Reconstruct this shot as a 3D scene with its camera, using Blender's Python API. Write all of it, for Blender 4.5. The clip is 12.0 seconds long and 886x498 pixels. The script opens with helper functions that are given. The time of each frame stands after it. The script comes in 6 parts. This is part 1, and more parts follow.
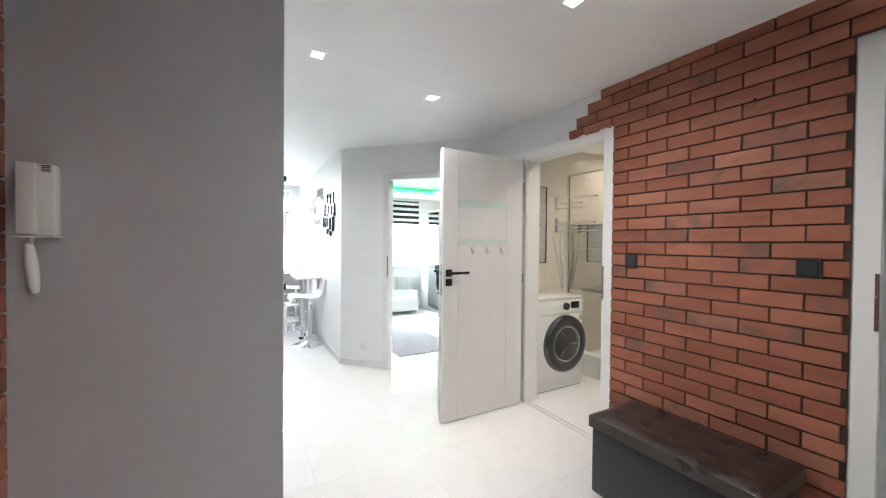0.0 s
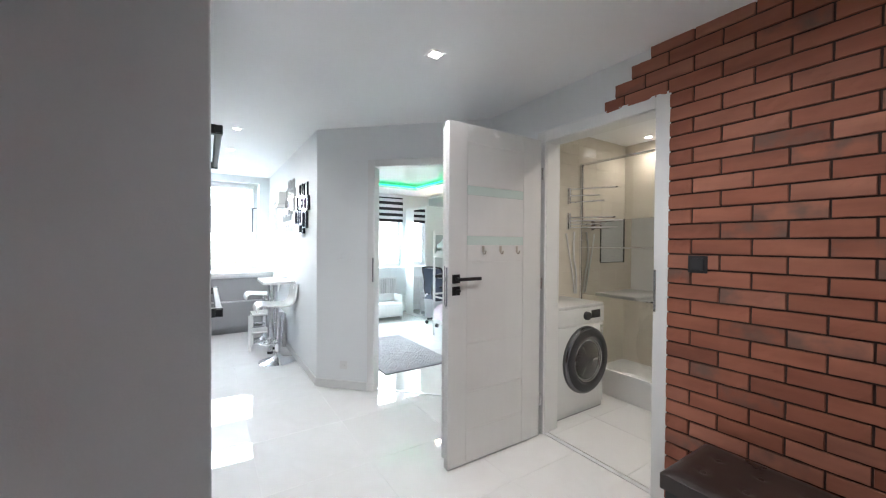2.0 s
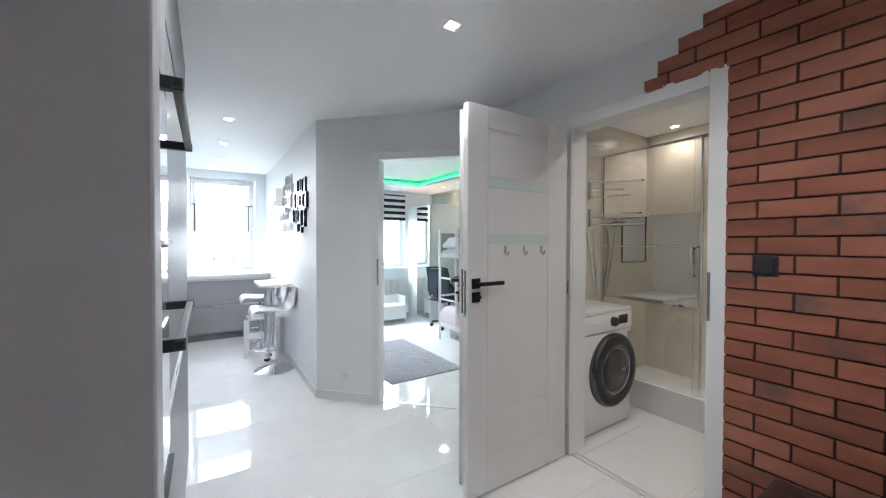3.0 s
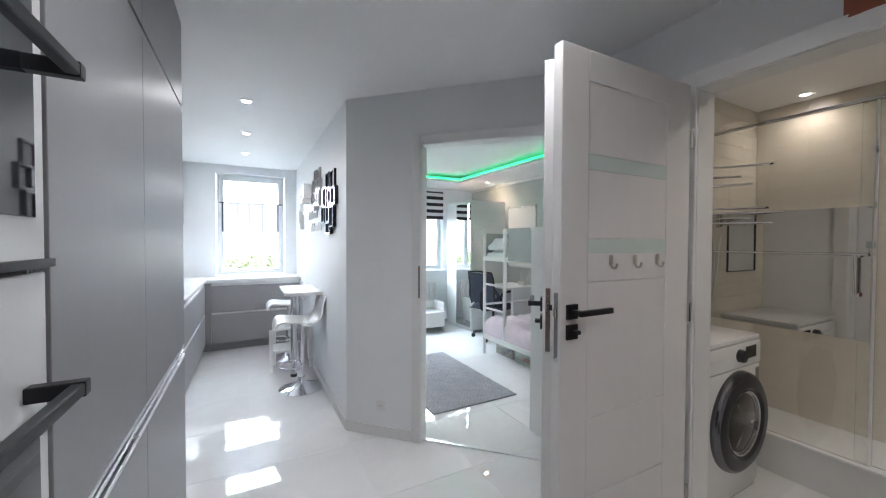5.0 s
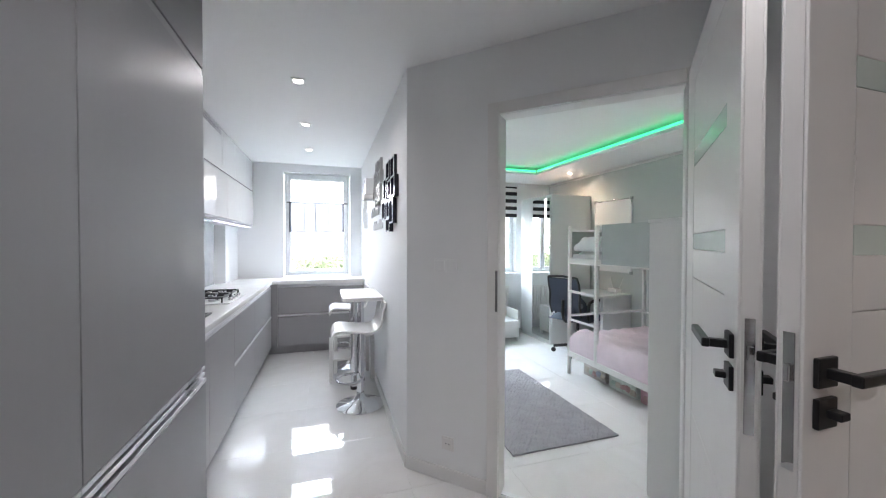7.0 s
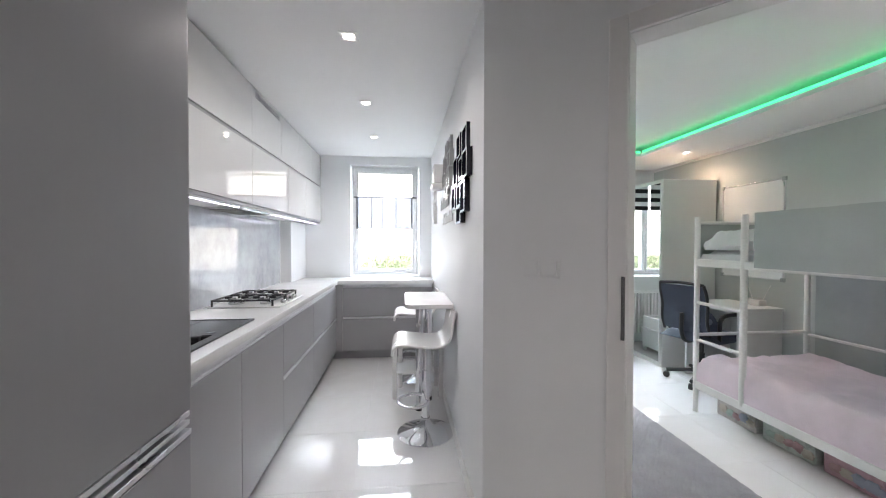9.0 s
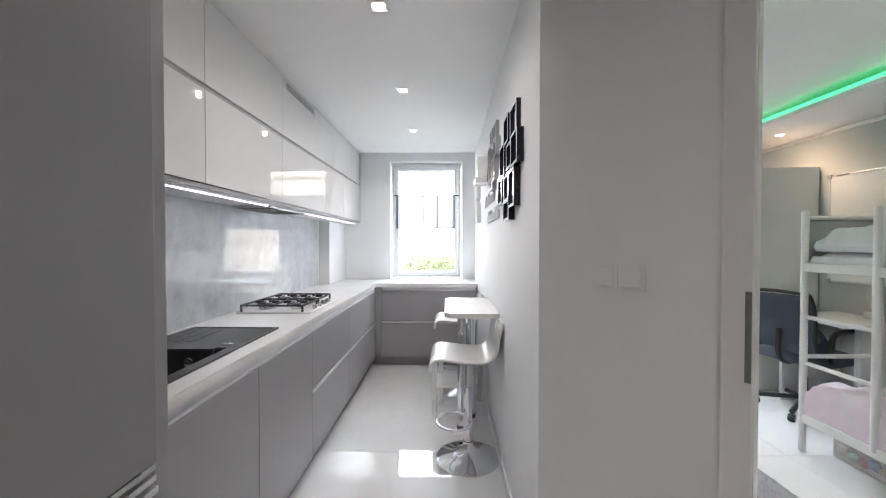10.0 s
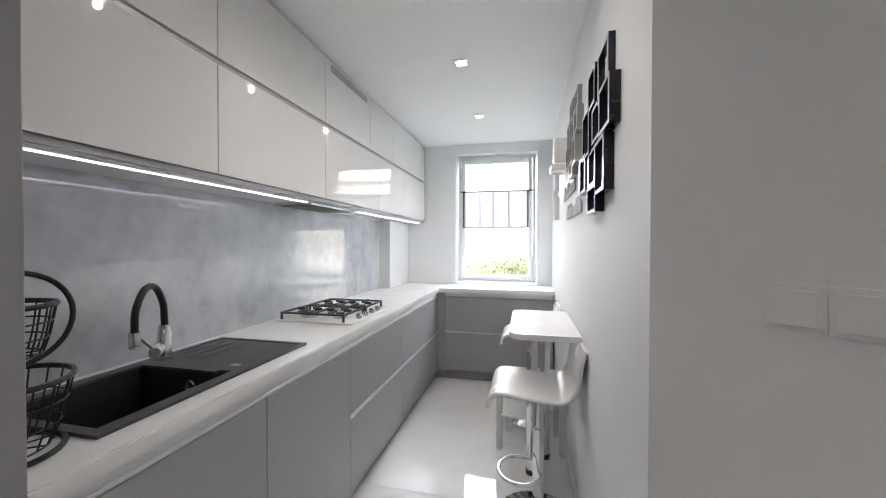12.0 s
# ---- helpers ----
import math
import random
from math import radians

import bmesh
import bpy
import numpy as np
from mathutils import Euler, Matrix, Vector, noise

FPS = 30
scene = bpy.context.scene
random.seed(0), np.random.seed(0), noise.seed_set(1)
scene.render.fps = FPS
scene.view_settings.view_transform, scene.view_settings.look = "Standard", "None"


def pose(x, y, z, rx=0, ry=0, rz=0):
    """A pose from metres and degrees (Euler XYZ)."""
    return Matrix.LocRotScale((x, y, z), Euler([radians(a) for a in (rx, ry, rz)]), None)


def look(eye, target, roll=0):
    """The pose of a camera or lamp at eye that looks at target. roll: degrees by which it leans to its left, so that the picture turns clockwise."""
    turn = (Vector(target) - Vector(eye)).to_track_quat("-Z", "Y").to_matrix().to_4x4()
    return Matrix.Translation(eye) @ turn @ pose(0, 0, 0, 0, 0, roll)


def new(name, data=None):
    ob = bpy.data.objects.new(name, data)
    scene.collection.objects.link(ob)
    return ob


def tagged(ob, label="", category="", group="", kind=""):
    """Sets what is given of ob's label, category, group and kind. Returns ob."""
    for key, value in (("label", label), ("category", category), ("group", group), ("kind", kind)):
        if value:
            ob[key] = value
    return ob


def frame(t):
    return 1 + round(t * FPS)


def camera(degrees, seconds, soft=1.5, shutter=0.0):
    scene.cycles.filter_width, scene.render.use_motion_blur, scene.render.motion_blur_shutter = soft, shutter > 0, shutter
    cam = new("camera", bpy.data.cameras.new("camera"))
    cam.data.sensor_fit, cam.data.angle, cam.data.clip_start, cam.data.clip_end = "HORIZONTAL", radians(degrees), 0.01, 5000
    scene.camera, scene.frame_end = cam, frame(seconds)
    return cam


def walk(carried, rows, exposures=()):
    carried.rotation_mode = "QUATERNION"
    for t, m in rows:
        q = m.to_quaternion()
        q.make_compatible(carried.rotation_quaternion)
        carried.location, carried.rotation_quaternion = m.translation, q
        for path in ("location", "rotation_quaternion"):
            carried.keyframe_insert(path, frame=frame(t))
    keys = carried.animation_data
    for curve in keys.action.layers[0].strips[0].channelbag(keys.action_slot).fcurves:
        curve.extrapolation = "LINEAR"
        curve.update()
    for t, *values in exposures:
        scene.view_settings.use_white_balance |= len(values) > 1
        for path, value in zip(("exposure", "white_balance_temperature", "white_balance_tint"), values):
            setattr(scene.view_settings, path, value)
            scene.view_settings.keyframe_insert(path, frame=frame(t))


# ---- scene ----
cam = camera(100.8, 12.0, soft=1.15)
PATH = [
    (0, (0.083, -0.288, 1.339), (1.064, 1.455, 1.31), 0.5),
    (0.5, (0.109, -0.137, 1.328), (1.132, 1.582, 1.304), 0.6),
    (1, (0.134, 0.019, 1.327), (1.196, 1.714, 1.305), 0.6),
    (1.5, (0.182, 0.158, 1.336), (1.257, 1.844, 1.308), 0.3),
    (2, (0.227, 0.297, 1.326), (1.311, 1.977, 1.299), 0.4),
    (2.5, (0.263, 0.444, 1.334), (1.345, 2.126, 1.303), 0.3),
    (3, (0.29, 0.571, 1.331), (1.378, 2.248, 1.297), 0.1),
    (5, (0.463, 1.144, 1.364), (1.403, 2.909, 1.323), 0.2),
    (5.5, (0.5, 1.289, 1.358), (1.364, 3.092, 1.315), 0.1),
    (6, (0.54, 1.417, 1.34), (1.325, 3.257, 1.302), 0.1),
    (6.5, (0.584, 1.531, 1.338), (1.282, 3.406, 1.303), 0.2),
    (7, (0.635, 1.648, 1.343), (1.237, 3.555, 1.31), 0.1),
    (9, (0.742, 2.224, 1.312), (0.955, 4.213, 1.278), 0.1),
    (9.5, (0.76, 2.379, 1.307), (0.86, 4.376, 1.275), 0.0),
    (10, (0.77, 2.514, 1.313), (0.743, 4.514, 1.281), 0.0),
    (10.5, (0.77, 2.654, 1.304), (0.638, 4.649, 1.275), 0.0),
    (11, (0.794, 2.758, 1.303), (0.551, 4.742, 1.274), 0.1),
    (11.5, (0.812, 2.831, 1.311), (0.471, 4.802, 1.281), 0.0),
    (12, (0.834, 2.942, 1.314), (0.388, 4.891, 1.287), 0.1),
]
walk(cam, [(t, look(eye, target, roll)) for t, eye, target, roll in PATH], exposures=[(0, 2.8, 6400, 10), (1.5, 2.5, 6250, 10), (3, 2.1, 6050, 11), (5, 1.72, 6150, 13), (6.5, 1.63, 6300, 15), (9, 1.5, 6650, 17), (12, 1.33, 6850, 16)])

# ---- world, sun, large lights ----
CEIL = 2.37
world = bpy.data.worlds.new("sky")
scene.world = world
world.use_nodes = True
wn = world.node_tree
sky = wn.nodes.new("ShaderNodeTexSky")
sky.sky_type = "NISHITA"
sky.sun_disc = False
sky.sun_elevation, sky.sun_rotation = radians(48), radians(195)
wn.nodes["Background"].inputs["Strength"].default_value = 0.15
wn.links.new(sky.outputs[0], wn.nodes["Background"].inputs["Color"])
sun = new("sun", bpy.data.lights.new("sun", "SUN"))
sun.data.energy, sun.data.angle, sun.data.color = 5.0, radians(0.5), (1.0, 0.95, 0.88)
sun.matrix_world = look((0, 0, 30), (0.25, 1.0, 28.9))


def area_lamp(name, eye, target, sx, sy, watts, colour):
    lamp = new(name, bpy.data.lights.new(name, "AREA"))
    lamp.data.shape, lamp.data.size, lamp.data.size_y = "RECTANGLE", sx, sy
    lamp.data.energy, lamp.data.color = watts, colour
    lamp.matrix_world = look(eye, target)
    return lamp


def spot_lamp(name, x, y, z, watts, colour=(1.0, 0.98, 0.955), cone=166, soft=0.014):
    lamp = new(name, bpy.data.lights.new(name, "SPOT"))
    lamp.data.energy, lamp.data.color = watts, colour
    lamp.data.spot_size, lamp.data.spot_blend, lamp.data.shadow_soft_size = radians(cone), 1.0, soft
    lamp.matrix_world = look((x, y, z), (x, y + 0.001, 0))
    return lamp


DAY = (0.74, 0.89, 1.0)
area_lamp("sky_light", (1.7, 10.6, 4.8), (1.7, 6.9, 1.5), 8.0, 3.0, 760, DAY)
# The last hall position is an unseen spot, added as fill behind the start.
HALL_SPOTS_AND_FILL = [(0.468, 1.816), (1.285, 2.03), (1.32, 0.806), (0.6, -0.6)]
KITCHEN_SPOTS = [(0.462, 4.16), (0.458, 5.06), (0.446, 5.97)]
# Second bathroom position is out of view, added to brighten the washing machine.
BATH_SPOTS_AND_FILL = [(3.80, 2.20), (2.75, 1.3)]
# Only the first bedroom spot is known; three unseen ones are added as fill.
BED_SPOTS_AND_FILL = [(3.73, 5.84), (3.73, 3.5), (2.75, 3.25), (1.5, 5.2)]
for px, py in HALL_SPOTS_AND_FILL:
    spot_lamp("hall_spot_and_fill_light", px, py, CEIL - 0.03, 6.5 if py > 0 else 4.5)
for px, py in KITCHEN_SPOTS:
    spot_lamp("kitchen_spot_light", px, py, CEIL - 0.03, 6.8)
for px, py in BATH_SPOTS_AND_FILL:
    spot_lamp("bathroom_spot_and_fill_light", px, py, CEIL - 0.03, 2.0 if px > 3.5 else 6.6, (1.0, 0.88, 0.74))
for px, py in BED_SPOTS_AND_FILL:
    spot_lamp("bedroom_spot_and_fill_light", px, py, 2.25, 8.0, (1.0, 0.70, 0.47) if py > 5.5 else (1.0, 0.95, 0.90), soft=0.05)


# ---- materials ----
def nodes_of(name):
    m = bpy.data.materials.new(name)
    m.use_nodes = True
    t = m.node_tree
    return m, t, t.nodes["Principled BSDF"]


def surface(name, colour, rough=0.5, metal=0.0, vary=0.06, scale=3.0, grain=60.0, bump=0.02, coat=0.0, rough_vary=0.08, per_object=0.0, stretch=(1, 1, 1)):
    """A painted or moulded surface: broad patches, fine grain, uneven gloss and a little relief."""
    m, t, b = nodes_of(name)
    coord = t.nodes.new("ShaderNodeTexCoord")
    mp = t.nodes.new("ShaderNodeMapping")
    mp.inputs["Scale"].default_value = stretch
    t.links.new(coord.outputs["Object"], mp.inputs["Vector"])
    broad = t.nodes.new("ShaderNodeTexNoise")
    broad.inputs["Scale"].default_value, broad.inputs["Detail"].default_value = scale, 4
    fine = t.nodes.new("ShaderNodeTexNoise")
    fine.inputs["Scale"].default_value, fine.inputs["Detail"].default_value = grain, 3
    for n in (broad, fine):
        t.links.new(mp.outputs[0], n.inputs["Vector"])
    mix = t.nodes.new("ShaderNodeMath")
    mix.operation = "MULTIPLY_ADD"
    t.links.new(fine.outputs["Fac"], mix.inputs[0])
    mix.inputs[1].default_value = 0.35
    t.links.new(broad.outputs["Fac"], mix.inputs[2])
    source = mix.outputs[0]
    if per_object:
        info = t.nodes.new("ShaderNodeObjectInfo")
        add = t.nodes.new("ShaderNodeMath")
        add.operation = "MULTIPLY_ADD"
        t.links.new(info.outputs["Random"], add.inputs[0])
        add.inputs[1].default_value = per_object
        t.links.new(source, add.inputs[2])
        source = add.outputs[0]
    ramp = t.nodes.new("ShaderNodeMapRange")
    ramp.inputs["From Min"].default_value, ramp.inputs["From Max"].default_value = 0.4, 0.95 + per_object
    ramp.inputs["To Min"].default_value, ramp.inputs["To Max"].default_value = 1 - vary, 1 + vary
    t.links.new(source, ramp.inputs["Value"])
    col = t.nodes.new("ShaderNodeMix")
    col.data_type, col.blend_type = "RGBA", "MULTIPLY"
    col.inputs["Factor"].default_value = 1.0
    col.inputs["A"].default_value = (*colour, 1)
    t.links.new(ramp.outputs[0], col.inputs["B"])
    t.links.new(col.outputs["Result"], b.inputs["Base Color"])
    rr = t.nodes.new("ShaderNodeMapRange")
    rr.inputs["From Min"].default_value, rr.inputs["From Max"].default_value = 0.3, 0.7
    rr.inputs["To Min"].default_value, rr.inputs["To Max"].default_value = max(0.0, rough - rough * rough_vary * 2), rough + rough * rough_vary * 2
    t.links.new(broad.outputs["Fac"], rr.inputs["Value"])
    t.links.new(rr.outputs[0], b.inputs["Roughness"])
    b.inputs["Metallic"].default_value = metal
    b.inputs["Coat Weight"].default_value = coat
    b.inputs["Coat Roughness"].default_value = 0.02
    if bump:
        bp = t.nodes.new("ShaderNodeBump")
        bp.inputs["Strength"].default_value, bp.inputs["Distance"].default_value = bump, 0.01
        t.links.new(fine.outputs["Fac"], bp.inputs["Height"])
        t.links.new(bp.outputs[0], b.inputs["Normal"])
    return m


def glowing(name, colour, strength):
    m, t, b = nodes_of(name)
    b.inputs["Base Color"].default_value = (*colour, 1)
    b.inputs["Emission Color"].default_value = (*colour, 1)
    b.inputs["Emission Strength"].default_value = strength
    return m


def glassy(name, colour=(1, 1, 1), rough=0.0, ior=1.45):
    m, t, b = nodes_of(name)
    b.inputs["Base Color"].default_value = (*colour, 1)
    b.inputs["Transmission Weight"].default_value = 1.0
    b.inputs["Roughness"].default_value = rough
    b.inputs["IOR"].default_value = ior
    return m


def brick_surface():
    """Terracotta brick slips: each one of its own tone, some smoked dark in the middle."""
    m, t, b = nodes_of("terracotta_brick")
    info = t.nodes.new("ShaderNodeObjectInfo")
    coord = t.nodes.new("ShaderNodeTexCoord")
    shift = t.nodes.new("ShaderNodeVectorMath")
    shift.operation = "MULTIPLY_ADD"
    comb = t.nodes.new("ShaderNodeCombineXYZ")
    for k in range(3):
        t.links.new(info.outputs["Random"], comb.inputs[k])
    t.links.new(comb.outputs[0], shift.inputs[0])
    shift.inputs[1].default_value = (37, 53, 71)
    t.links.new(coord.outputs["Object"], shift.inputs[2])
    ramp = t.nodes.new("ShaderNodeValToRGB")
    ramp.color_ramp.elements[0].color = (0.255, 0.084, 0.048, 1)
    ramp.color_ramp.elements[1].color = (0.355, 0.140, 0.088, 1)
    e = ramp.color_ramp.elements.new(0.5)
    e.color = (0.315, 0.109, 0.063, 1)
    t.links.new(info.outputs["Random"], ramp.inputs[0])
    streak = t.nodes.new("ShaderNodeMapping")
    streak.inputs["Scale"].default_value = (1, 5, 22)
    t.links.new(shift.outputs[0], streak.inputs["Vector"])
    n1 = t.nodes.new("ShaderNodeTexNoise")
    n1.inputs["Scale"].default_value, n1.inputs["Detail"].default_value = 2.2, 5
    t.links.new(streak.outputs[0], n1.inputs["Vector"])
    mr = t.nodes.new("ShaderNodeMapRange")
    mr.inputs["From Min"].default_value, mr.inputs["From Max"].default_value = 0.3, 0.7
    mr.inputs["To Min"].default_value, mr.inputs["To Max"].default_value = 0.78, 1.22
    t.links.new(n1.outputs["Fac"], mr.inputs["Value"])
    mul = t.nodes.new("ShaderNodeMix")
    mul.data_type, mul.blend_type = "RGBA", "MULTIPLY"
    mul.inputs["Factor"].default_value = 1
    t.links.new(ramp.outputs[0], mul.inputs["A"])
    t.links.new(mr.outputs[0], mul.inputs["B"])
    # smoked patches on roughly one brick in six
    n2 = t.nodes.new("ShaderNodeTexNoise")
    n2.inputs["Scale"].default_value, n2.inputs["Detail"].default_value = 9, 3
    t.links.new(shift.outputs[0], n2.inputs["Vector"])
    frac = t.nodes.new("ShaderNodeMath")
    frac.operation = "MULTIPLY"
    t.links.new(info.outputs["Random"], frac.inputs[0])
    frac.inputs[1].default_value = 7.31
    fr = t.nodes.new("ShaderNodeMath")
    fr.operation = "FRACT"
    t.links.new(frac.outputs[0], fr.inputs[0])
    gate = t.nodes.new("ShaderNodeMath")
    gate.operation = "LESS_THAN"
    t.links.new(fr.outputs[0], gate.inputs[0])
    gate.inputs[1].default_value = 0.15
    sm = t.nodes.new("ShaderNodeMapRange")
    sm.inputs["From Min"].default_value, sm.inputs["From Max"].default_value = 0.44, 0.66
    sm.inputs["To Min"].default_value, sm.inputs["To Max"].default_value = 0.0, 0.75
    t.links.new(n2.outputs["Fac"], sm.inputs["Value"])
    both = t.nodes.new("ShaderNodeMath")
    both.operation = "MULTIPLY"
    t.links.new(gate.outputs[0], both.inputs[0])
    t.links.new(sm.outputs[0], both.inputs[1])
    dark = t.nodes.new("ShaderNodeMix")
    dark.data_type = "RGBA"
    t.links.new(both.outputs[0], dark.inputs["Factor"])
    t.links.new(mul.outputs["Result"], dark.inputs["A"])
    dark.inputs["B"].default_value = (0.125, 0.085, 0.068, 1)
    t.links.new(dark.outputs["Result"], b.inputs["Base Color"])
    b.inputs["Roughness"].default_value = 0.72
    bp = t.nodes.new("ShaderNodeBump")
    bp.inputs["Strength"].default_value, bp.inputs["Distance"].default_value = 0.5, 0.004
    t.links.new(n1.outputs["Fac"], bp.inputs["Height"])
    t.links.new(bp.outputs[0], b.inputs["Normal"])
    return m


def concrete_glass():
    """Splashback glass printed with a pale cloudy concrete."""
    m, t, b = nodes_of("concrete_print_glass")
    coord = t.nodes.new("ShaderNodeTexCoord")
    n1 = t.nodes.new("ShaderNodeTexNoise")
    n1.inputs["Scale"].default_value, n1.inputs["Detail"].default_value, n1.inputs["Roughness"].default_value = 2.4, 9, 0.62
    n2 = t.nodes.new("ShaderNodeTexNoise")
    n2.inputs["Scale"].default_value, n2.inputs["Detail"].default_value = 14, 7
    for n in (n1, n2):
        t.links.new(coord.outputs["Object"], n.inputs["Vector"])
    add = t.nodes.new("ShaderNodeMath")
    add.operation = "MULTIPLY_ADD"
    t.links.new(n2.outputs["Fac"], add.inputs[0])
    add.inputs[1].default_value = 0.4
    t.links.new(n1.outputs["Fac"], add.inputs[2])
    ramp = t.nodes.new("ShaderNodeValToRGB")
    ramp.color_ramp.elements[0].position, ramp.color_ramp.elements[0].color = 0.40, (0.27, 0.29, 0.31, 1)
    ramp.color_ramp.elements[1].position, ramp.color_ramp.elements[1].color = 0.85, (0.56, 0.59, 0.62, 1)
    e = ramp.color_ramp.elements.new(0.60)
    e.color = (0.43, 0.455, 0.48, 1)
    t.links.new(add.outputs[0], ramp.inputs[0])
    t.links.new(ramp.outputs[0], b.inputs["Base Color"])
    b.inputs["Roughness"].default_value = 0.25
    b.inputs["Coat Weight"].default_value, b.inputs["Coat Roughness"].default_value, b.inputs["Coat IOR"].default_value = 1.0, 0.012, 1.75
    return m


def marble_tile(name, base, vein, rough, amount=0.5):
    """Polished tile: each one cut from its own place in a faintly veined slab."""
    m, t, b = nodes_of(name)
    info = t.nodes.new("ShaderNodeObjectInfo")
    coord = t.nodes.new("ShaderNodeTexCoord")
    comb = t.nodes.new("ShaderNodeCombineXYZ")
    for k in range(3):
        t.links.new(info.outputs["Random"], comb.inputs[k])
    sh = t.nodes.new("ShaderNodeVectorMath")
    sh.operation = "MULTIPLY_ADD"
    t.links.new(comb.outputs[0], sh.inputs[0])
    sh.inputs[1].default_value = (31, 47, 13)
    t.links.new(coord.outputs["Object"], sh.inputs[2])
    n1 = t.nodes.new("ShaderNodeTexNoise")
    n1.inputs["Scale"].default_value, n1.inputs["Detail"].default_value = 2.0, 6
    n1.inputs["Distortion"].default_value = 1.2
    t.links.new(sh.outputs[0], n1.inputs["Vector"])
    ramp = t.nodes.new("ShaderNodeValToRGB")
    ramp.color_ramp.elements[0].position, ramp.color_ramp.elements[0].color = 0.3, (*base, 1)
    ramp.color_ramp.elements[1].position, ramp.color_ramp.elements[1].color = 0.75, (*base, 1)
    e = ramp.color_ramp.elements.new(0.5)
    e.color = tuple(a * (1 - amount) + v * amount for a, v in zip(base, vein)) + (1,)
    t.links.new(n1.outputs["Fac"], ramp.inputs[0])
    t.links.new(ramp.outputs[0], b.inputs["Base Color"])
    n2 = t.nodes.new("ShaderNodeTexNoise")
    n2.inputs["Scale"].default_value = 4
    t.links.new(sh.outputs[0], n2.inputs["Vector"])
    rr = t.nodes.new("ShaderNodeMapRange")
    rr.inputs["To Min"].default_value, rr.inputs["To Max"].default_value = rough * 0.6, rough * 1.5
    t.links.new(n2.outputs["Fac"], rr.inputs["Value"])
    t.links.new(rr.outputs[0], b.inputs["Roughness"])
    bp = t.nodes.new("ShaderNodeBump")
    bp.inputs["Strength"].default_value, bp.inputs["Distance"].default_value = 0.03, 0.004
    t.links.new(n2.outputs["Fac"], bp.inputs["Height"])
    t.links.new(bp.outputs[0], b.inputs["Normal"])
    return m


M_WALL = surface("white_wall_paint", (0.83, 0.845, 0.85), 0.55, grain=180, vary=0.02, bump=0.05)
M_CEIL = surface("white_ceiling_paint", (0.86, 0.865, 0.865), 0.6, grain=160, vary=0.015, bump=0.03)
M_GREYWALL = surface("grey_wall_paint", (0.50, 0.505, 0.525), 0.45, grain=220, vary=0.04, bump=0.06)
M_BEDWALL = surface("pale_grey_wall_paint", (0.52, 0.55, 0.54), 0.6, grain=180, vary=0.03, bump=0.05)
M_TRIM = surface("white_trim_lacquer", (0.78, 0.775, 0.765), 0.32, vary=0.01, bump=0.0, rough_vary=0.0)
M_DOOR = surface("white_door_foil", (0.76, 0.75, 0.735), 0.38, vary=0.015, grain=40, bump=0.01, stretch=(6, 6, 0.6))
M_BLACK = surface("matt_black_metal", (0.018, 0.018, 0.02), 0.35, vary=0.1, metal=0.3)
M_BLACKPL = surface("black_plastic", (0.02, 0.02, 0.022), 0.4, vary=0.1)
M_STEEL = surface("brushed_steel", (0.62, 0.62, 0.62), 0.25, metal=1.0, vary=0.05, grain=120)
M_CHROME = surface("chrome", (0.80, 0.80, 0.82), 0.06, metal=1.0, vary=0.02, bump=0.0)
M_ALU = surface("aluminium_profile", (0.72, 0.72, 0.73), 0.3, metal=1.0, vary=0.04)
M_GRIP = surface("pale_anodised_aluminium", (0.74, 0.74, 0.75), 0.38, metal=0.55, vary=0.03, bump=0.0)
M_GREYFRONT = surface("grey_satin_lacquer", (0.33, 0.325, 0.335), 0.30, vary=0.012, bump=0.0, rough_vary=0.0, stretch=(14, 14, 0.5))
M_BRUSHALU = surface("brushed_grey_aluminium", (0.40, 0.40, 0.41), 0.5, metal=0.8, vary=0.05)
M_TALLFRONT = surface("grey_tall_lacquer", (0.272, 0.275, 0.288), 0.40, vary=0.012, bump=0.0, rough_vary=0.0, stretch=(14, 14, 0.5))
M_GLOSSWHITE = surface("high_gloss_white", (0.74, 0.735, 0.72), 0.015, vary=0.015, bump=0.0, coat=0.5)
M_COUNTER = surface("white_worktop", (0.80, 0.795, 0.78), 0.16, vary=0.03, grain=200, bump=0.01)
M_CONCRETE = concrete_glass()
M_TILE = marble_tile("polished_white_tile", (0.79, 0.785, 0.775), (0.71, 0.70, 0.685), 0.025)
M_GROUT = surface("pale_grout", (0.79, 0.785, 0.77), 0.7)
M_BATHTILE = marble_tile("beige_bathroom_tile", (0.68, 0.63, 0.545), (0.62, 0.57, 0.48), 0.22, 0.4)
M_BATHFLOOR = marble_tile("pale_grey_bathroom_tile", (0.72, 0.71, 0.69), (0.69, 0.68, 0.66), 0.42, 0.4)
M_BRICK = brick_surface()
M_MORTAR = surface("dark_brown_mortar", (0.045, 0.024, 0.018), 0.9, grain=200, bump=0.3)
M_LEATHER = surface("dark_leatherette", (0.036, 0.024, 0.021), 0.30, vary=0.08, grain=300, bump=0.04)
M_LEATHERSIDE = surface("black_leatherette_side", (0.022, 0.022, 0.024), 0.45, vary=0.12, grain=300, bump=0.15)
M_APPLWHITE = surface("white_appliance_enamel", (0.76, 0.76, 0.75), 0.22, vary=0.015, bump=0.0)
M_WHITEGLASS = surface("white_back_painted_glass", (0.72, 0.73, 0.73), 0.03, vary=0.015, bump=0.0, coat=0.4)
M_DARKGLASS = surface("black_glass", (0.012, 0.013, 0.016), 0.04, vary=0.05, bump=0.0, coat=0.6)
